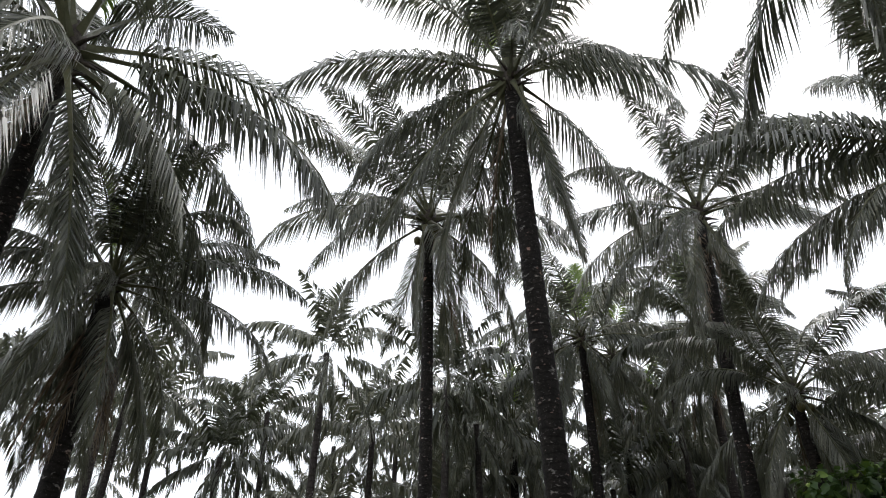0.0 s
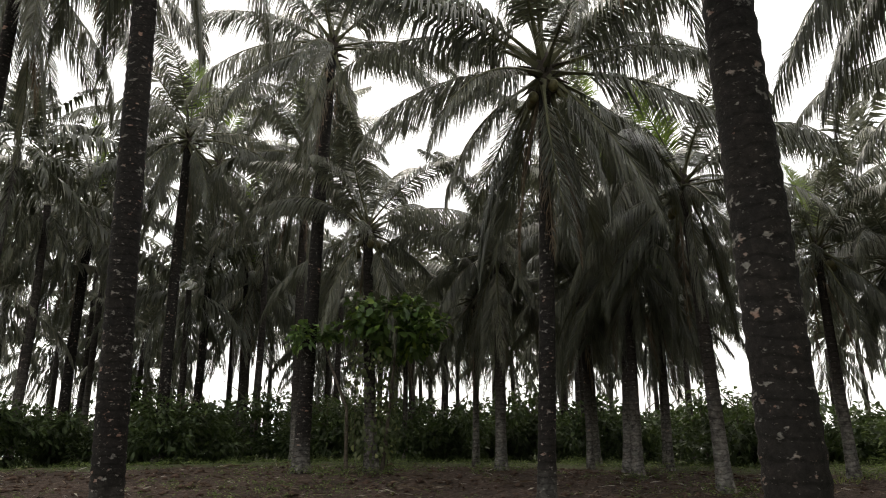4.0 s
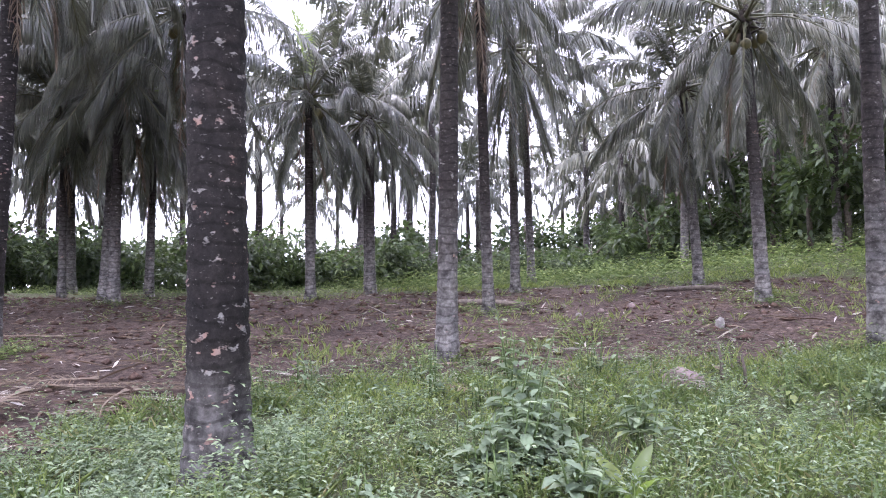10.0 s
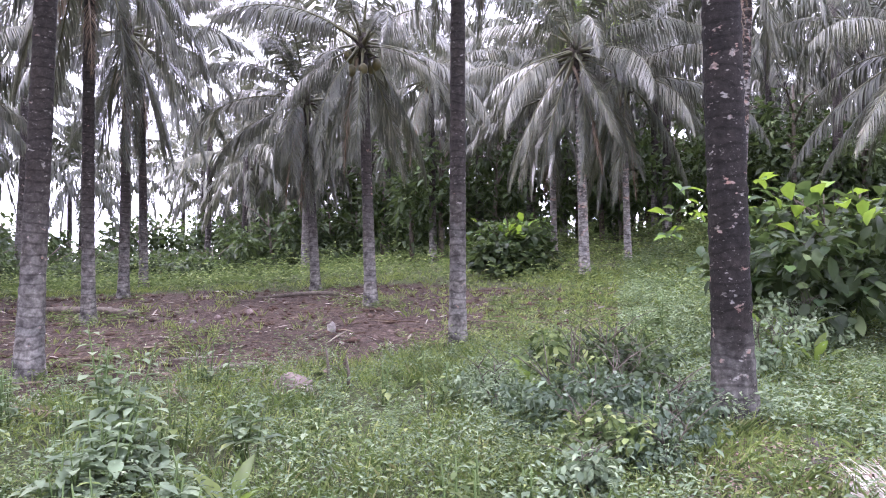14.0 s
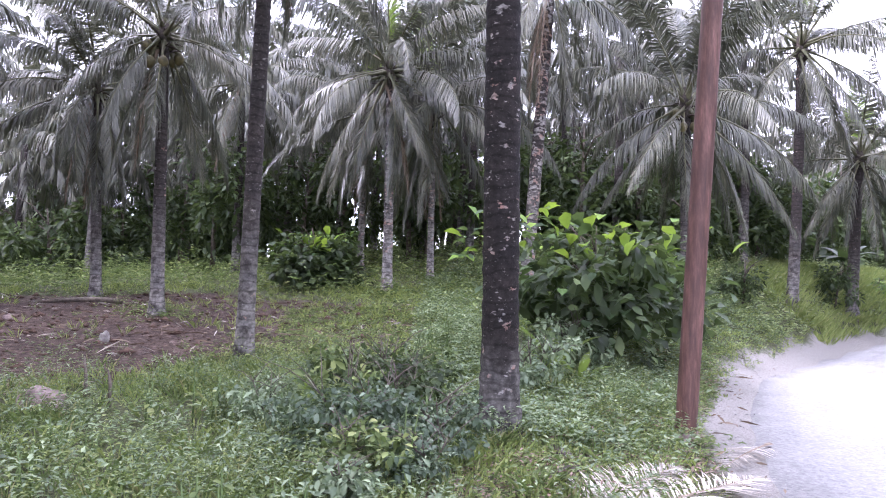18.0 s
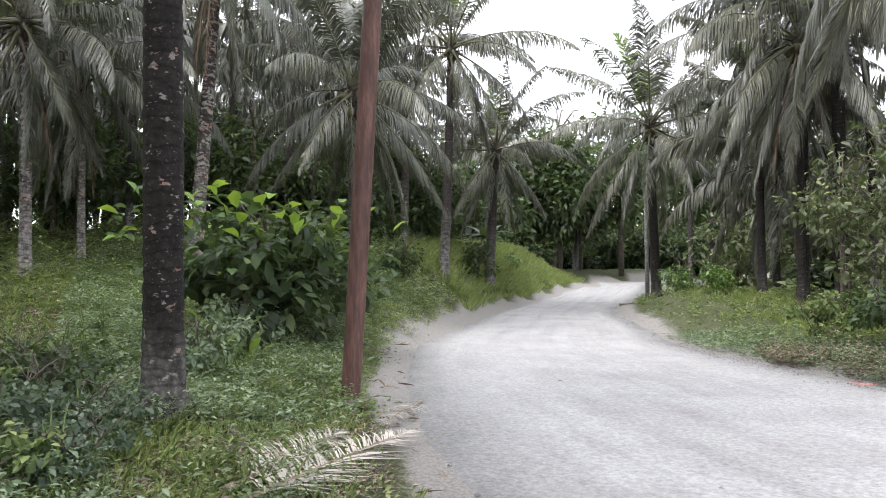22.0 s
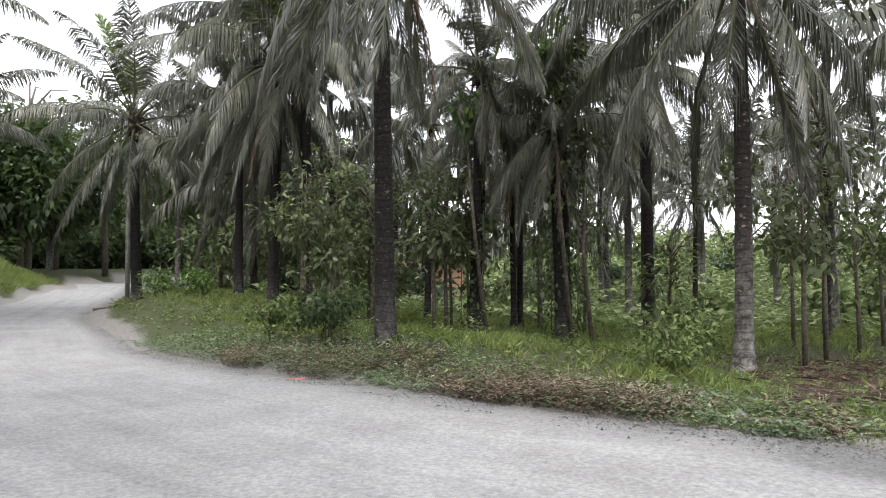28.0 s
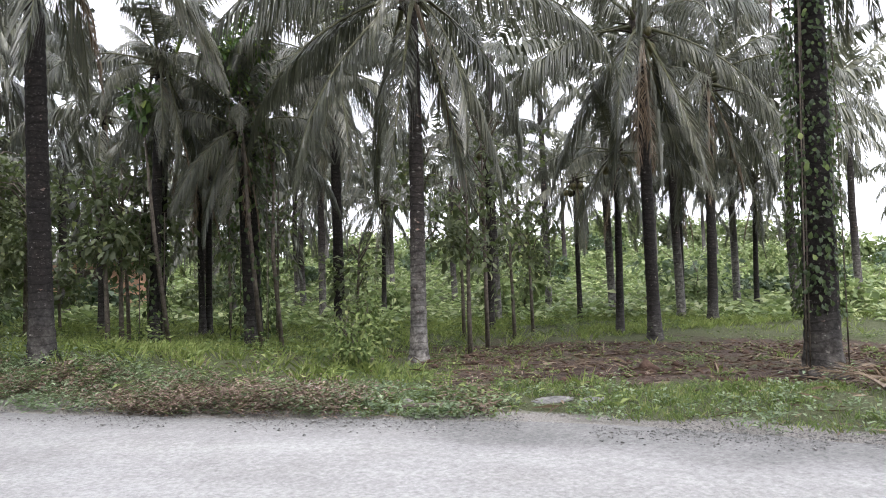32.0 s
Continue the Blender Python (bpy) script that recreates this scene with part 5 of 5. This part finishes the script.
shrub(2.2, -15.0, 0.9, 0.8, 0.12, WEED, 89, "shrub", "low green shrub by the verge", "shrub", 8, 110, 0.0, 3, 5, 0.012, rich=True)
shrub(8.2, -27.5, 1.3, 1.0, 0.15, BUSH, 90, "shrub", "rounded green shrub beside the road bend", "shrub", 9, 110, 0.0)
shrub(6.6, -26.0, 1.2, 0.9, 0.15, BUSH, 91, "shrub", "rounded green shrub under the palms", "shrub", 9, 110, 0.0)
shrub(-5.2, -12.7, 1.2, 0.7, 0.12, WEED, 92, "shrub", "leafy green shrub under the palms", "shrub", 9, 110, 0.0, 3, 5, 0.012, rich=True)
shrub(-4.6, -11.6, 0.8, 0.7, 0.1, WEED, 93, "shrub", "low tangled shrub by the verge", "shrub", 9, 110, 0.0, 3, 5, 0.012, rich=True)
shrub(17.6, -30.8, 0.9, 0.6, 0.14, BUSH, 94, "shrub", "small green shrub on the grassy mound", "shrub", 7, 80, 0.0)
for _k, (_x, _y, _h, _w) in enumerate(((-9.3, -14.9, 6.2, 1.5), (-10.6, -18.2, 5.0, 1.2), (-13.0, -18.1, 4.4, 1.3), (1.4, -20.5, 5.4, 1.6), (2.4, -21.5, 4.6, 1.5), (0.3, -19.5, 4.2, 1.3), (-1.2, -17.2, 3.8, 1.1), (-8.2, -13.9, 4.2, 0.9))):
    shrub(_x, _y, _h, _w, 0.2, TREELEAF, 500 + _k, "sapling", "slender young tree with bare forked limbs and few leaves", "tree", 12, 40 if _k in (0, 1, 7) else 75, 0.35, 1, 10, 0.05, "young trees across the road", 0.1, rich=True)


def climber(name, label, x, y, z0, z1, rad, count, size, mat, seed, lean=(0, 0)):
    """Vine leaves clothing a trunk between two heights, with a few hanging stems."""
    rg = np.random.RandomState(seed)
    base = thing(name, label, "vine", at=pose(x, y, terrain(x, y)))
    h = rg.uniform(z0, z1, count)
    a = rg.uniform(0, 2 * math.pi, count)
    out = np.stack([np.cos(a), np.sin(a), np.zeros(count)], 1)
    k = (h / z1)[:, None]
    p = out * (rad * rg.uniform(0.8, 1.3, count))[:, None] + np.stack([np.zeros(count), np.zeros(count), h], 1) + k * np.array([[lean[0], lean[1], 0]])
    d = unit(out * 0.6 + np.array([[0, 0, -0.8]]) + rg.normal(0, 0.35, (count, 3)))
    ln = size * rg.uniform(0.6, 1.3, count)
    v, f = rich_leaves(p, d, unit(out + rg.normal(0, 0.3, (count, 3))), ln, ln * 0.55, 0.3)
    piece("leaves", mesh_of("leaves", v, f, mat, None, True), base, pose(0, 0, 0))
    for s in range(3):
        b = s * 2.1
        pts = [Vector((math.cos(b + 0.5 * t) * rad * 0.95 + lean[0] * t, math.sin(b + 0.5 * t) * rad * 0.95 + lean[1] * t, z1 * t)) for t in (0, 0.25, 0.5, 0.75, 1)]
        piece("stem", tube_mesh("stem", pts, [0.011] * 5, BARK, 5), base, pose(0, 0, 0))
    return base


climber("ivy", "dark ivy clothing a palm trunk beside the road", -9.71, -6.80, 0.9, 7.2, 0.27, 2200, 0.1, DARKLEAF, 95)
climber("ivy", "trailing green ivy shoots on a palm trunk", -9.71, -6.80, 1.6, 7.2, 0.36, 150, 0.11, WEED, 96)
climber("vine_cover", "thin brownish vines hanging round a palm trunk", 9.5, 17.5, 0.3, 4.9, 0.55, 1100, 0.17, TREELEAF, 97)
climber("vine_cover", "leafy vines hanging round a palm trunk", -4.14, -16.85, 0.4, 6.8, 0.5, 620, 0.16, DARKLEAF, 98)
climber("vine_cover", "leafy vines hanging round a palm trunk", -4.51, -17.86, 0.4, 5.5, 0.4, 420, 0.15, DARKLEAF, 99)
climber("vine_cover", "vines low on a palm trunk", -2.09, -17.08, 0.3, 3.0, 0.3, 200, 0.14, DARKLEAF, 100)


def treetop(x, y, z, env, size, mat, seed, label, clumps=12, leaves=110, foot=None):
    """A climbing bush held high by a palm's stem."""
    base = thing("climbing_bush", label, "bush", at=pose(x, y, terrain(x, y)))
    zz = z - terrain(x, y)
    fx, fy = foot or (x, y)
    piece("stem", tube_mesh("stem", [(fx - x, fy - y, -0.2), ((fx - x) * 0.8 + 0.2, (fy - y) * 0.8 + 0.1, zz * 0.45), (0, 0, zz)], [0.06, 0.045, 0.02], BARK, 6), base, pose(0, 0, 0))
    piece("foliage", foliage("foliage", env, clumps, leaves, size, mat, seed, 0.55, 0.2, True), base, pose(0, 0, zz))
    return base


treetop(9.9, 16.8, 5.1, (1.7, 1.3, 0.8), 0.3, BUSH, 110, "bright green climbing bush spread over a palm trunk", 15, 120, (9.6, 17.1))
treetop(8.0, 17.9, 4.9, (1.0, 0.8, 0.5), 0.25, BUSH, 111, "small green climbing bush beside a palm trunk", 7, 50, (8.6, 17.2))
treetop(-3.9, -16.7, 6.9, (0.95, 0.9, 0.95), 0.17, BUSH, 112, "dense green climber crowning a palm trunk", 14, 120, (-4.3, -16.5))
treetop(-1.9, -16.9, 5.4, (0.8, 0.6, 0.5), 0.3, BUSH, 113, "sparse bright leaves of a climber under the fronds", 6, 18, (-2.4, -16.8))
treetop(-4.8, -17.0, 4.9, (1.2, 1.0, 1.2), 0.15, TREELEAF, 114, "thin twiggy climber hanging between the palms", 12, 36, (-4.8, -16.6))


def young_coconut(x, y, h, seed):
    rg = random.Random(seed)
    base = thing("coconut_seedling", "sprouting coconut seedling with broad pleated leaves", "seedling", at=pose(x, y, terrain(x, y)))
    for k in range(5):
        a = k * 75 + rg.uniform(-20, 20)
        e = rg.uniform(50, 82)
        pts = [Vector((0, math.cos(radians(e - 25 * t)) * h * t, math.sin(radians(e - 25 * t)) * h * t)) for t in (0, 0.3, 0.55, 0.8, 1.0)]
        wid = [0.015, 0.05, 0.085, 0.06, 0.005]
        v, q = [], []
        for p, w in zip(pts, wid):
            w *= h / 0.7
            v += [(-w, p.y, p.z + 0.3 * w), (0, p.y, p.z), (w, p.y, p.z + 0.3 * w)]
        for i in range(4):
            q += [(3 * i, 3 * i + 1, 3 * i + 4, 3 * i + 3), (3 * i + 1, 3 * i + 2, 3 * i + 5, 3 * i + 4)]
        piece("leaf", mesh_of("leaf", v, q, FROND_YOUNG, None, True), base, pose(0, 0, 0, 0, 0, a))
    return base


young_coconut(8.6, -6.9, 0.95, 1)
young_coconut(7.84, -3.2, 0.6, 2)
young_coconut(8.1, -7.0, 0.55, 3)
young_coconut(5.1, -0.2, 0.45, 4)


def banana(x, y, h, seed):
    rg = random.Random(seed)
    base = thing("banana_plant", "banana plant with broad arching leaves", "banana plant", "banana plants", at=pose(x, y, terrain(x, y)))
    piece("stem", tube_mesh("stem", [(0, 0, -0.2), (0, 0, h * 0.3), (0, 0, h * 0.55)], [0.12, 0.1, 0.07], STEM, 8), base, pose(0, 0, 0))
    for k in range(7):
        a, e0 = k * 137 + rg.uniform(-20, 20), rg.uniform(35, 80)
        p, v, q = Vector((0, 0, h * 0.5)), [], []
        for i in range(8):
            t = i / 7
            e = radians(e0 - 85 * t)
            w = 0.28 * math.sin(math.pi * min(1, 0.08 + t * 0.92)) ** 0.6
            v += [(-w, p.y, p.z - 0.25 * w), (0, p.y, p.z), (w, p.y, p.z - 0.25 * w)]
            p = p + Vector((0, math.cos(e), math.sin(e))) * h * 0.095
        for i in range(7):
            q += [(3 * i, 3 * i + 1, 3 * i + 4, 3 * i + 3), (3 * i + 1, 3 * i + 2, 3 * i + 5, 3 * i + 4)]
        piece("leaf", mesh_of("leaf", v, q, BUSH_ONE, None, True), base, pose(0, 0, 0, 0, 0, a))


for _k, (_x, _y, _h) in enumerate(((29.2, 11.2, 2.1), (30.2, 10.0, 1.9), (28.6, 12.6, 1.8), (31.0, 12.0, 2.2), (17.0, -27.5, 2.0))):
    banana(_x, _y, _h, 130 + _k)


# ---- posts, fallen fronds, stones and litter ----
def build_pole():
    base = thing("steel_pole", "leaning rusty brown steel pole at the road verge", "pole", at=pose(5.94, -6.67, 0.04))
    lean = Vector((-0.041, -0.036, 1)).normalized()
    n = 40
    piece("shaft", tube_mesh("shaft", [lean * (-0.3 + 8.3 * i / n) for i in range(n + 1)], [0.112 * (1 + 0.012 * math.sin(i * 2.1)) for i in range(n + 1)], RUST, 18), base, pose(0, 0, 0))
    piece("footing", tube_mesh("footing", [(0, 0, -0.2), (0, 0, 0.04), (0, 0, 0.07)], [0.2, 0.19, 0.15], ROCK, 14), base, pose(0, 0, 0))


build_pole()
_far = thing("utility_pole", "thin grey utility pole beside the road bend", "pole", at=pose(11.0, -31.6, 0.5))
piece("shaft", tube_mesh("shaft", [(0, 0, -0.3), (0, 0, 2.5), (0.02, 0, 5.2)], [0.1, 0.09, 0.07], GRAVEL, 10), _far, pose(0, 0, 0))

FLAT = [frond_mesh("fallen_frond", 60 + k, 3.4, 5, 9, 0.12, [RACHIS_DRY, m], 60, 0.62, 0.032, tatter=0.15) for k, m in enumerate((FROND_GREY, FROND_DRY, FROND_DRY))]

BLEACHED = frond_mesh("fallen_frond", 66, 3.4, 4, 10, 0.1, [RACHIS_DRY, FROND_GREY], 78, 0.72, 0.036, tatter=0.08)


def leaflet_meshes(me):
    """Each leaflet of a frond as a mesh of its own: its blade and its tip."""
    quads = [tuple(p.vertices) for p in me.polygons if len(p.vertices) == 4]
    tips = {tuple(p.vertices)[0]: tuple(p.vertices) for p in me.polygons if len(p.vertices) == 3}
    out = []
    for q in quads:
        if q[3] in tips:
            ids = (*q, tips[q[3]][2])
            one = bpy.data.meshes.new("leaflet")
            one.from_pydata([tuple(me.vertices[i].co) for i in ids], [], [(0, 1, 2, 3), (3, 2, 4)])
            one.materials.append(me.materials[0])
            out.append(one)
    return out


def fallen(x, y, turn, scale, kind, label, lift=0.05, roll=0, flat=0.35, single=False):
    """A frond on the ground; single: its leaflets as parts of their own."""
    base = thing("fallen_frond", label, "palm frond", "fallen fronds", at=pose(x, y, terrain(x, y) + lift))
    rib, leaflets = split_frond(BLEACHED if kind == 3 else FLAT[kind])
    m = pose(0, 0, 0, 0, roll, turn) @ Matrix.Diagonal((scale, scale, scale * flat, 1))
    piece("rib", rib, base, m)
    if single:
        for one in leaflet_meshes(leaflets):
            piece("leaflet", one, base, m)
    else:
        tagged(piece("blade", leaflets, base, m), kind="stuff")


fallen(3.95, -3.35, 184, 0.7, 3, "bleached dry palm frond lying on the verge", 0.08, 0, 0.6, True)
fallen(4.3, -3.7, 192, 0.5, 3, "bleached dry palm frond lying on the verge", 0.06, 10, 0.6)
fallen(5.4, -7.3, 20, 0.45, 0, "withered palm frond at the road edge", 0.04)
fallen(10.9, -27.9, 100, 0.55, 1, "dark withered fronds heaped at the road edge", 0.12, 0, 1.2)
fallen(10.2, -28.3, 60, 0.5, 1, "dark withered fronds heaped at the road edge", 0.1, 20, 1.2)
fallen(-8.6, -5.3, 140, 0.55, 1, "blackened dry frond lying under the ivy palm", 0.1, 20, 1.0)
fallen(-9.4, -5.2, 200, 0.45, 1, "blackened dry frond lying under the ivy palm", 0.1, -20, 1.0)


def scatter_fronds():
    rg = random.Random(17)
    for x, y in ((7.2, 6.7), (6.6, 7.7), (7.5, 5.6), (5.1, 5.2), (4.9, 6.2), (5.9, 4.6), (4.5, 5.3), (8.7, 3.3), (9.7, 0.8), (6.3, 7.9), (4.4, 6.6), (8.9, 2.6), (12.2, 1.6), (11.5, 5.5), (13.4, -3.9), (15.5, 4.5), (10.2, 9.5), (6.0, 12.2), (5.6, 6.2), (6.2, 5.5), (9.9, -1.1)):
        fallen(x, y, rg.uniform(0, 360), rg.uniform(0.35, 0.7), rg.choice((1, 2)), "brown dry frond lying on the bare earth", 0.04, rg.uniform(-10, 10))


scatter_fronds()
for _x, _y, _t, _s, _k in ((6.9, 6.7, 128, 0.8, 1), (6.5, 7.4, 140, 0.6, 2), (7.3, 5.6, 118, 0.55, 2), (5.4, 5.4, 125, 0.75, 2), (5.0, 6.1, 150, 0.6, 2), (4.2, 4.9, 110, 0.5, 2), (8.5, 3.5, 80, 0.3, 2), (9.5, 0.75, 95, 0.45, 2), (11.3, 8.5, 30, 0.3, 2), (11.8, 5.7, 60, 0.25, 2), (11.1, 2.9, 200, 0.45, 1)):
    fallen(_x, _y, _t, _s, _k, "dry frond flattened on the bare earth", 0.05, 0, 0.5)


def border_fronds():
    rg = random.Random(18)
    for k in range(16):
        x, y = at_bearing(42 + k * 4.1 + rg.uniform(-2, 2), rg.uniform(8.3, 10.6))
        fallen(x, y, rg.uniform(0, 360), rg.uniform(0.22, 0.42), rg.choice((1, 2, 0)), "broken dry frond among the cut weeds", 0.05, rg.uniform(-20, 20), 0.9)


border_fronds()


def stones(name, label, pts, size, mat, seed, category="stones", lift=0.01):
    rg = np.random.RandomState(seed)
    n = len(pts)
    o = np.array([[1, 0, 0], [-1, 0, 0], [0, 1, 0], [0, -1, 0], [0, 0, 1], [0, 0, -0.5], ], dtype=float)
    s = size * rg.gamma(2.0, 0.5, n)[:, None, None]
    v = o[None] * s * rg.uniform(0.55, 1.25, (n, 6, 3)) * np.array([1, 1, 0.6])
    a = rg.uniform(0, 6.28, n)
    c, k = np.cos(a)[:, None], np.sin(a)[:, None]
    v = np.stack([v[..., 0] * c - v[..., 1] * k + v[..., 2] * 0.2, v[..., 0] * k + v[..., 1] * c, v[..., 2]], 2) + pts[:, None, :] + np.array([0, 0, lift])
    f = np.array([[0, 2, 4], [2, 1, 4], [1, 3, 4], [3, 0, 4], [2, 0, 5], [1, 2, 5], [3, 1, 5], [0, 3, 5]])
    f = (f[None] + np.arange(n)[:, None, None] * 6).reshape(-1, 3)
    return tagged(new(name, mesh_of(name, v.reshape(-1, 3), f, mat)), label, category, kind="stuff")


def bare(x, y):
    return (1 - cover(x, y)) ** 2 * off_road(x, y, 1.0)


stones("earth_clods", "crumbled brown clods on the bare orchard floor", ground_points(rgw, 7000, 5, 22, -10, 120, bare), 0.045, CLOD, 41, "earth")
stones("road_gravel", "loose grey gravel along the road edges", ground_points(rgw, 26000, 2, 22, 110, 250, lambda x, y: 0.75 * math.exp(-((road_at(x, y)[0] - road_at(x, y)[1] - 0.15) / 0.35) ** 2) + 0.012), 0.011, GRAVEL, 42, "gravel")


def edge_points(count, seed):
    """Points scattered along the far edge of the road."""
    rg = random.Random(seed)
    out = []
    while len(out) < count:
        i = rg.choice((1, 1, 2, 2, 2, 3, 3, 3, 4, 4, 4, 5, 5, 6, 7))
        (x0, y0, w0), (x1, y1, w1) = ROAD[i], ROAD[i + 1]
        k, n = rg.random(), math.hypot(x1 - x0, y1 - y0)
        o = w0 + k * (w1 - w0) + rg.gauss(0.04, 0.28)
        x, y = x0 + k * (x1 - x0) + (y1 - y0) / n * o, y0 + k * (y1 - y0) - (x1 - x0) / n * o
        if wobble(x, y, 0.9, 91.0) > -0.25:
            out.append((x, y, terrain(x, y)))
    return np.array(out)


stones("edge_gravel", "grey crushed gravel spilled along the road edge", edge_points(17000, 92), 0.006, ROCKGREY, 43, "gravel", 0.03)


def litter(name, label, pts, size, mat, seed):
    """Thin dry leaf shreds lying about."""
    rg = np.random.RandomState(seed)
    n = len(pts)
    a = rg.uniform(0, 6.28, n)
    d = unit(np.stack([np.cos(a), np.sin(a), rg.normal(0.05, 0.2, n)], 1))
    nrm = unit(np.array([[0, 0, 1.0]]) + rg.normal(0, 0.5, (n, 3)))
    ln = size * rg.gamma(2.2, 0.45, n)
    v, f = leaf_arrays(pts + np.array([[0, 0, 0.035]]), d, nrm, ln, np.minimum(ln * 0.12, 0.03) + 0.006, 0.1, 0.05)
    return tagged(new(name, mesh_of(name, v, f, mat)), label, "litter", kind="stuff")


litter("dry_litter", "brown dry leaf shreds strewn over the earth", ground_points(rgw, 16000, 4, 24, -20, 122, lambda x, y: bare(x, y) * max(0.1, 0.5 + wobble(x, y, 0.6, 31.0))), 0.22, FROND_DRY, 51)
litter("pale_litter", "bleached leaf shreds strewn over the earth", ground_points(rgw, 9000, 4, 24, -20, 122, lambda x, y: bare(x, y) * max(0.05, 0.4 + wobble(x, y, 0.7, 33.0))), 0.16, FROND_GREY, 52)
litter("patch_litter", "dry leaf shreds over the bare patch across the road", ground_points(rgw, 3500, 9.5, 19, 203, 248, lambda x, y: (1 - cover(x, y)) * 0.8 + 0.1), 0.2, FROND_DRY, 54)
stones("patch_clods", "crumbled earth clods across the road", ground_points(rgw, 3000, 9.5, 19, 203, 248, lambda x, y: 1 - cover(x, y)), 0.04, CLOD, 44, "earth")
litter("verge_litter", "dry leaf shreds on the road verges", ground_points(rgw, 7000, 3.5, 18, 110, 240, lambda x, y: 0.5 * off_road(x, y, 0.2)), 0.16, FROND_DRY, 53)


def lump(name, label, category, x, y, size, mat, seed, flat=0.6, lift=0.0):
    bm = bmesh.new()
    bmesh.ops.create_icosphere(bm, subdivisions=3, radius=1.0)
    for v in bm.verts:
        k = 1 + 0.28 * noise.noise(v.co * 1.6 + Vector((seed, 0, 0))) + 0.1 * noise.noise(v.co * 4.5 + Vector((0, seed, 0)))
        v.co = Vector((v.co.x * size[0], v.co.y * size[1], v.co.z * size[2])) * k
    ob = part(name, bm, mat)
    ob.matrix_basis = pose(x, y, terrain(x, y) + size[2] * flat * 0.5 + lift, 0, 0, seed * 40)
    return tagged(ob, label, category)


lump("rock", "reddish-grey field stone in the weeds", "rock", 9.01, -0.61, (0.24, 0.2, 0.17), ROCK, 3)
lump("rock", "pale stone at the edge of the bare earth", "rock", 13.32, -1.36, (0.1, 0.08, 0.13), PALE, 4)
lump("rock", "pale stone lying in the withered weeds", "rock", -3.07, -9.4, (0.13, 0.1, 0.08), PALE, 5, lift=0.1)
lump("rock", "small pale stone on the orchard floor", "rock", 15.0, 1.2, (0.07, 0.06, 0.05), PALE, 6)
lump("rock", "brown coconut husk lying in the clearing", "husk", 16.2, 0.2, (0.08, 0.07, 0.06), ROCK, 7)
lump("rock", "brown coconut husk lying in the clearing", "husk", 15.6, 0.8, (0.07, 0.06, 0.05), ROCK, 8)
lump("stone_slab", "flat broken grey slab lying in the grass", "slab", -5.48, -7.5, (0.3, 0.18, 0.025), ROCKGREY, 9)
lump("stone_slab", "flat broken grey slab lying in the grass", "slab", -5.85, -7.2, (0.2, 0.14, 0.025), ROCKGREY, 10)
lump("husk", "torn whitish husk at the road edge", "husk", -3.91, -8.25, (0.16, 0.07, 0.05), PALE, 11, lift=0.03)
lump("husk", "dark boat-shaped palm sheath lying in the weeds", "palm sheath", 5.1, -4.4, (0.38, 0.08, 0.028), SHEATH, 12, lift=0.03)
lump("husk", "dark palm sheath lying in the weeds", "palm sheath", 5.6, -4.75, (0.3, 0.07, 0.025), SHEATH, 13, lift=0.03)
lump("paint_mark", "faded red paint splash on the road edge", "paint mark", 1.29, -11.75, (0.2, 0.07, 0.02), REDPAINT, 14)


def log(x0, y0, x1, y1, rad, label):
    base = thing("fallen_branch", label, "branch", "fallen branches")
    base.matrix_basis = pose(x0, y0, terrain(x0, y0))
    pts = [Vector((x0 + (x1 - x0) * t - x0, y0 + (y1 - y0) * t - y0, terrain(x0 + (x1 - x0) * t, y0 + (y1 - y0) * t) - terrain(x0, y0) + rad * 0.8 + 0.05 * math.sin(5 * t))) for t in (0, 0.25, 0.5, 0.75, 1)]
    piece("limb", tube_mesh("limb", pts, [rad, rad * 0.95, rad * 0.85, rad * 0.7, rad * 0.4], BARK, 8), base, pose(0, 0, 0))


log(15.9, 2.4, 17.4, 5.6, 0.09, "fallen grey branch lying across the clearing")
log(18.2, -1.9, 18.8, 0.3, 0.06, "forked dry branch at the foot of a palm")
log(10.4, -0.3, 10.0, 0.9, 0.05, "heap of dry sticks in the clearing")
log(10.3, 0.0, 10.1, 1.1, 0.04, "heap of dry sticks in the clearing")
log(-3.6, -8.1, -5.0, -7.0, 0.035, "pale dry stick along the road edge")
for _x, _y, _h in ((8.75, -1.02, 0.55), (8.7, -1.25, 0.42)):
    _s = thing("stick", "thin dead stalk standing in the weeds", "stick", at=pose(_x, _y, terrain(_x, _y)))
    piece("stalk", tube_mesh("stalk", [(0, 0, -0.1), (0.02, 0, _h * 0.6), (0.0, 0.03, _h)], [0.02, 0.017, 0.01], BARK, 6), _s, pose(0, 0, 0))


def build_hut():
    base = thing("hut", "small pale plastered hut among the far palms", "hut", at=pose(-2.0, -41.0, terrain(-2, -41), 0, 0, 12))
    bm = bmesh.new()
    bmesh.ops.create_cube(bm, size=1, matrix=pose(0, 0, 1.1) @ Matrix.Diagonal((4.2, 3.2, 2.4, 1)))
    part("wall", bm, plain("orange_plaster", (0.5, 0.3, 0.2), (0.66, 0.42, 0.3), 3), base, smooth=False)
    for s in (-1, 1):
        bm = bmesh.new()
        bmesh.ops.create_cube(bm, size=1, matrix=pose(0, s * 1.0, 2.75, -s * 24, 0, 0) @ Matrix.Diagonal((4.8, 2.4, 0.06, 1)))
        part("roof", bm, GRAVEL, base, smooth=False)
    bm = bmesh.new()
    bmesh.ops.create_cube(bm, size=1, matrix=pose(0.6, 1.62, 0.95) @ Matrix.Diagonal((0.85, 0.06, 1.95, 1)))
    part("door", bm, BARK, base, smooth=False)


build_hut()
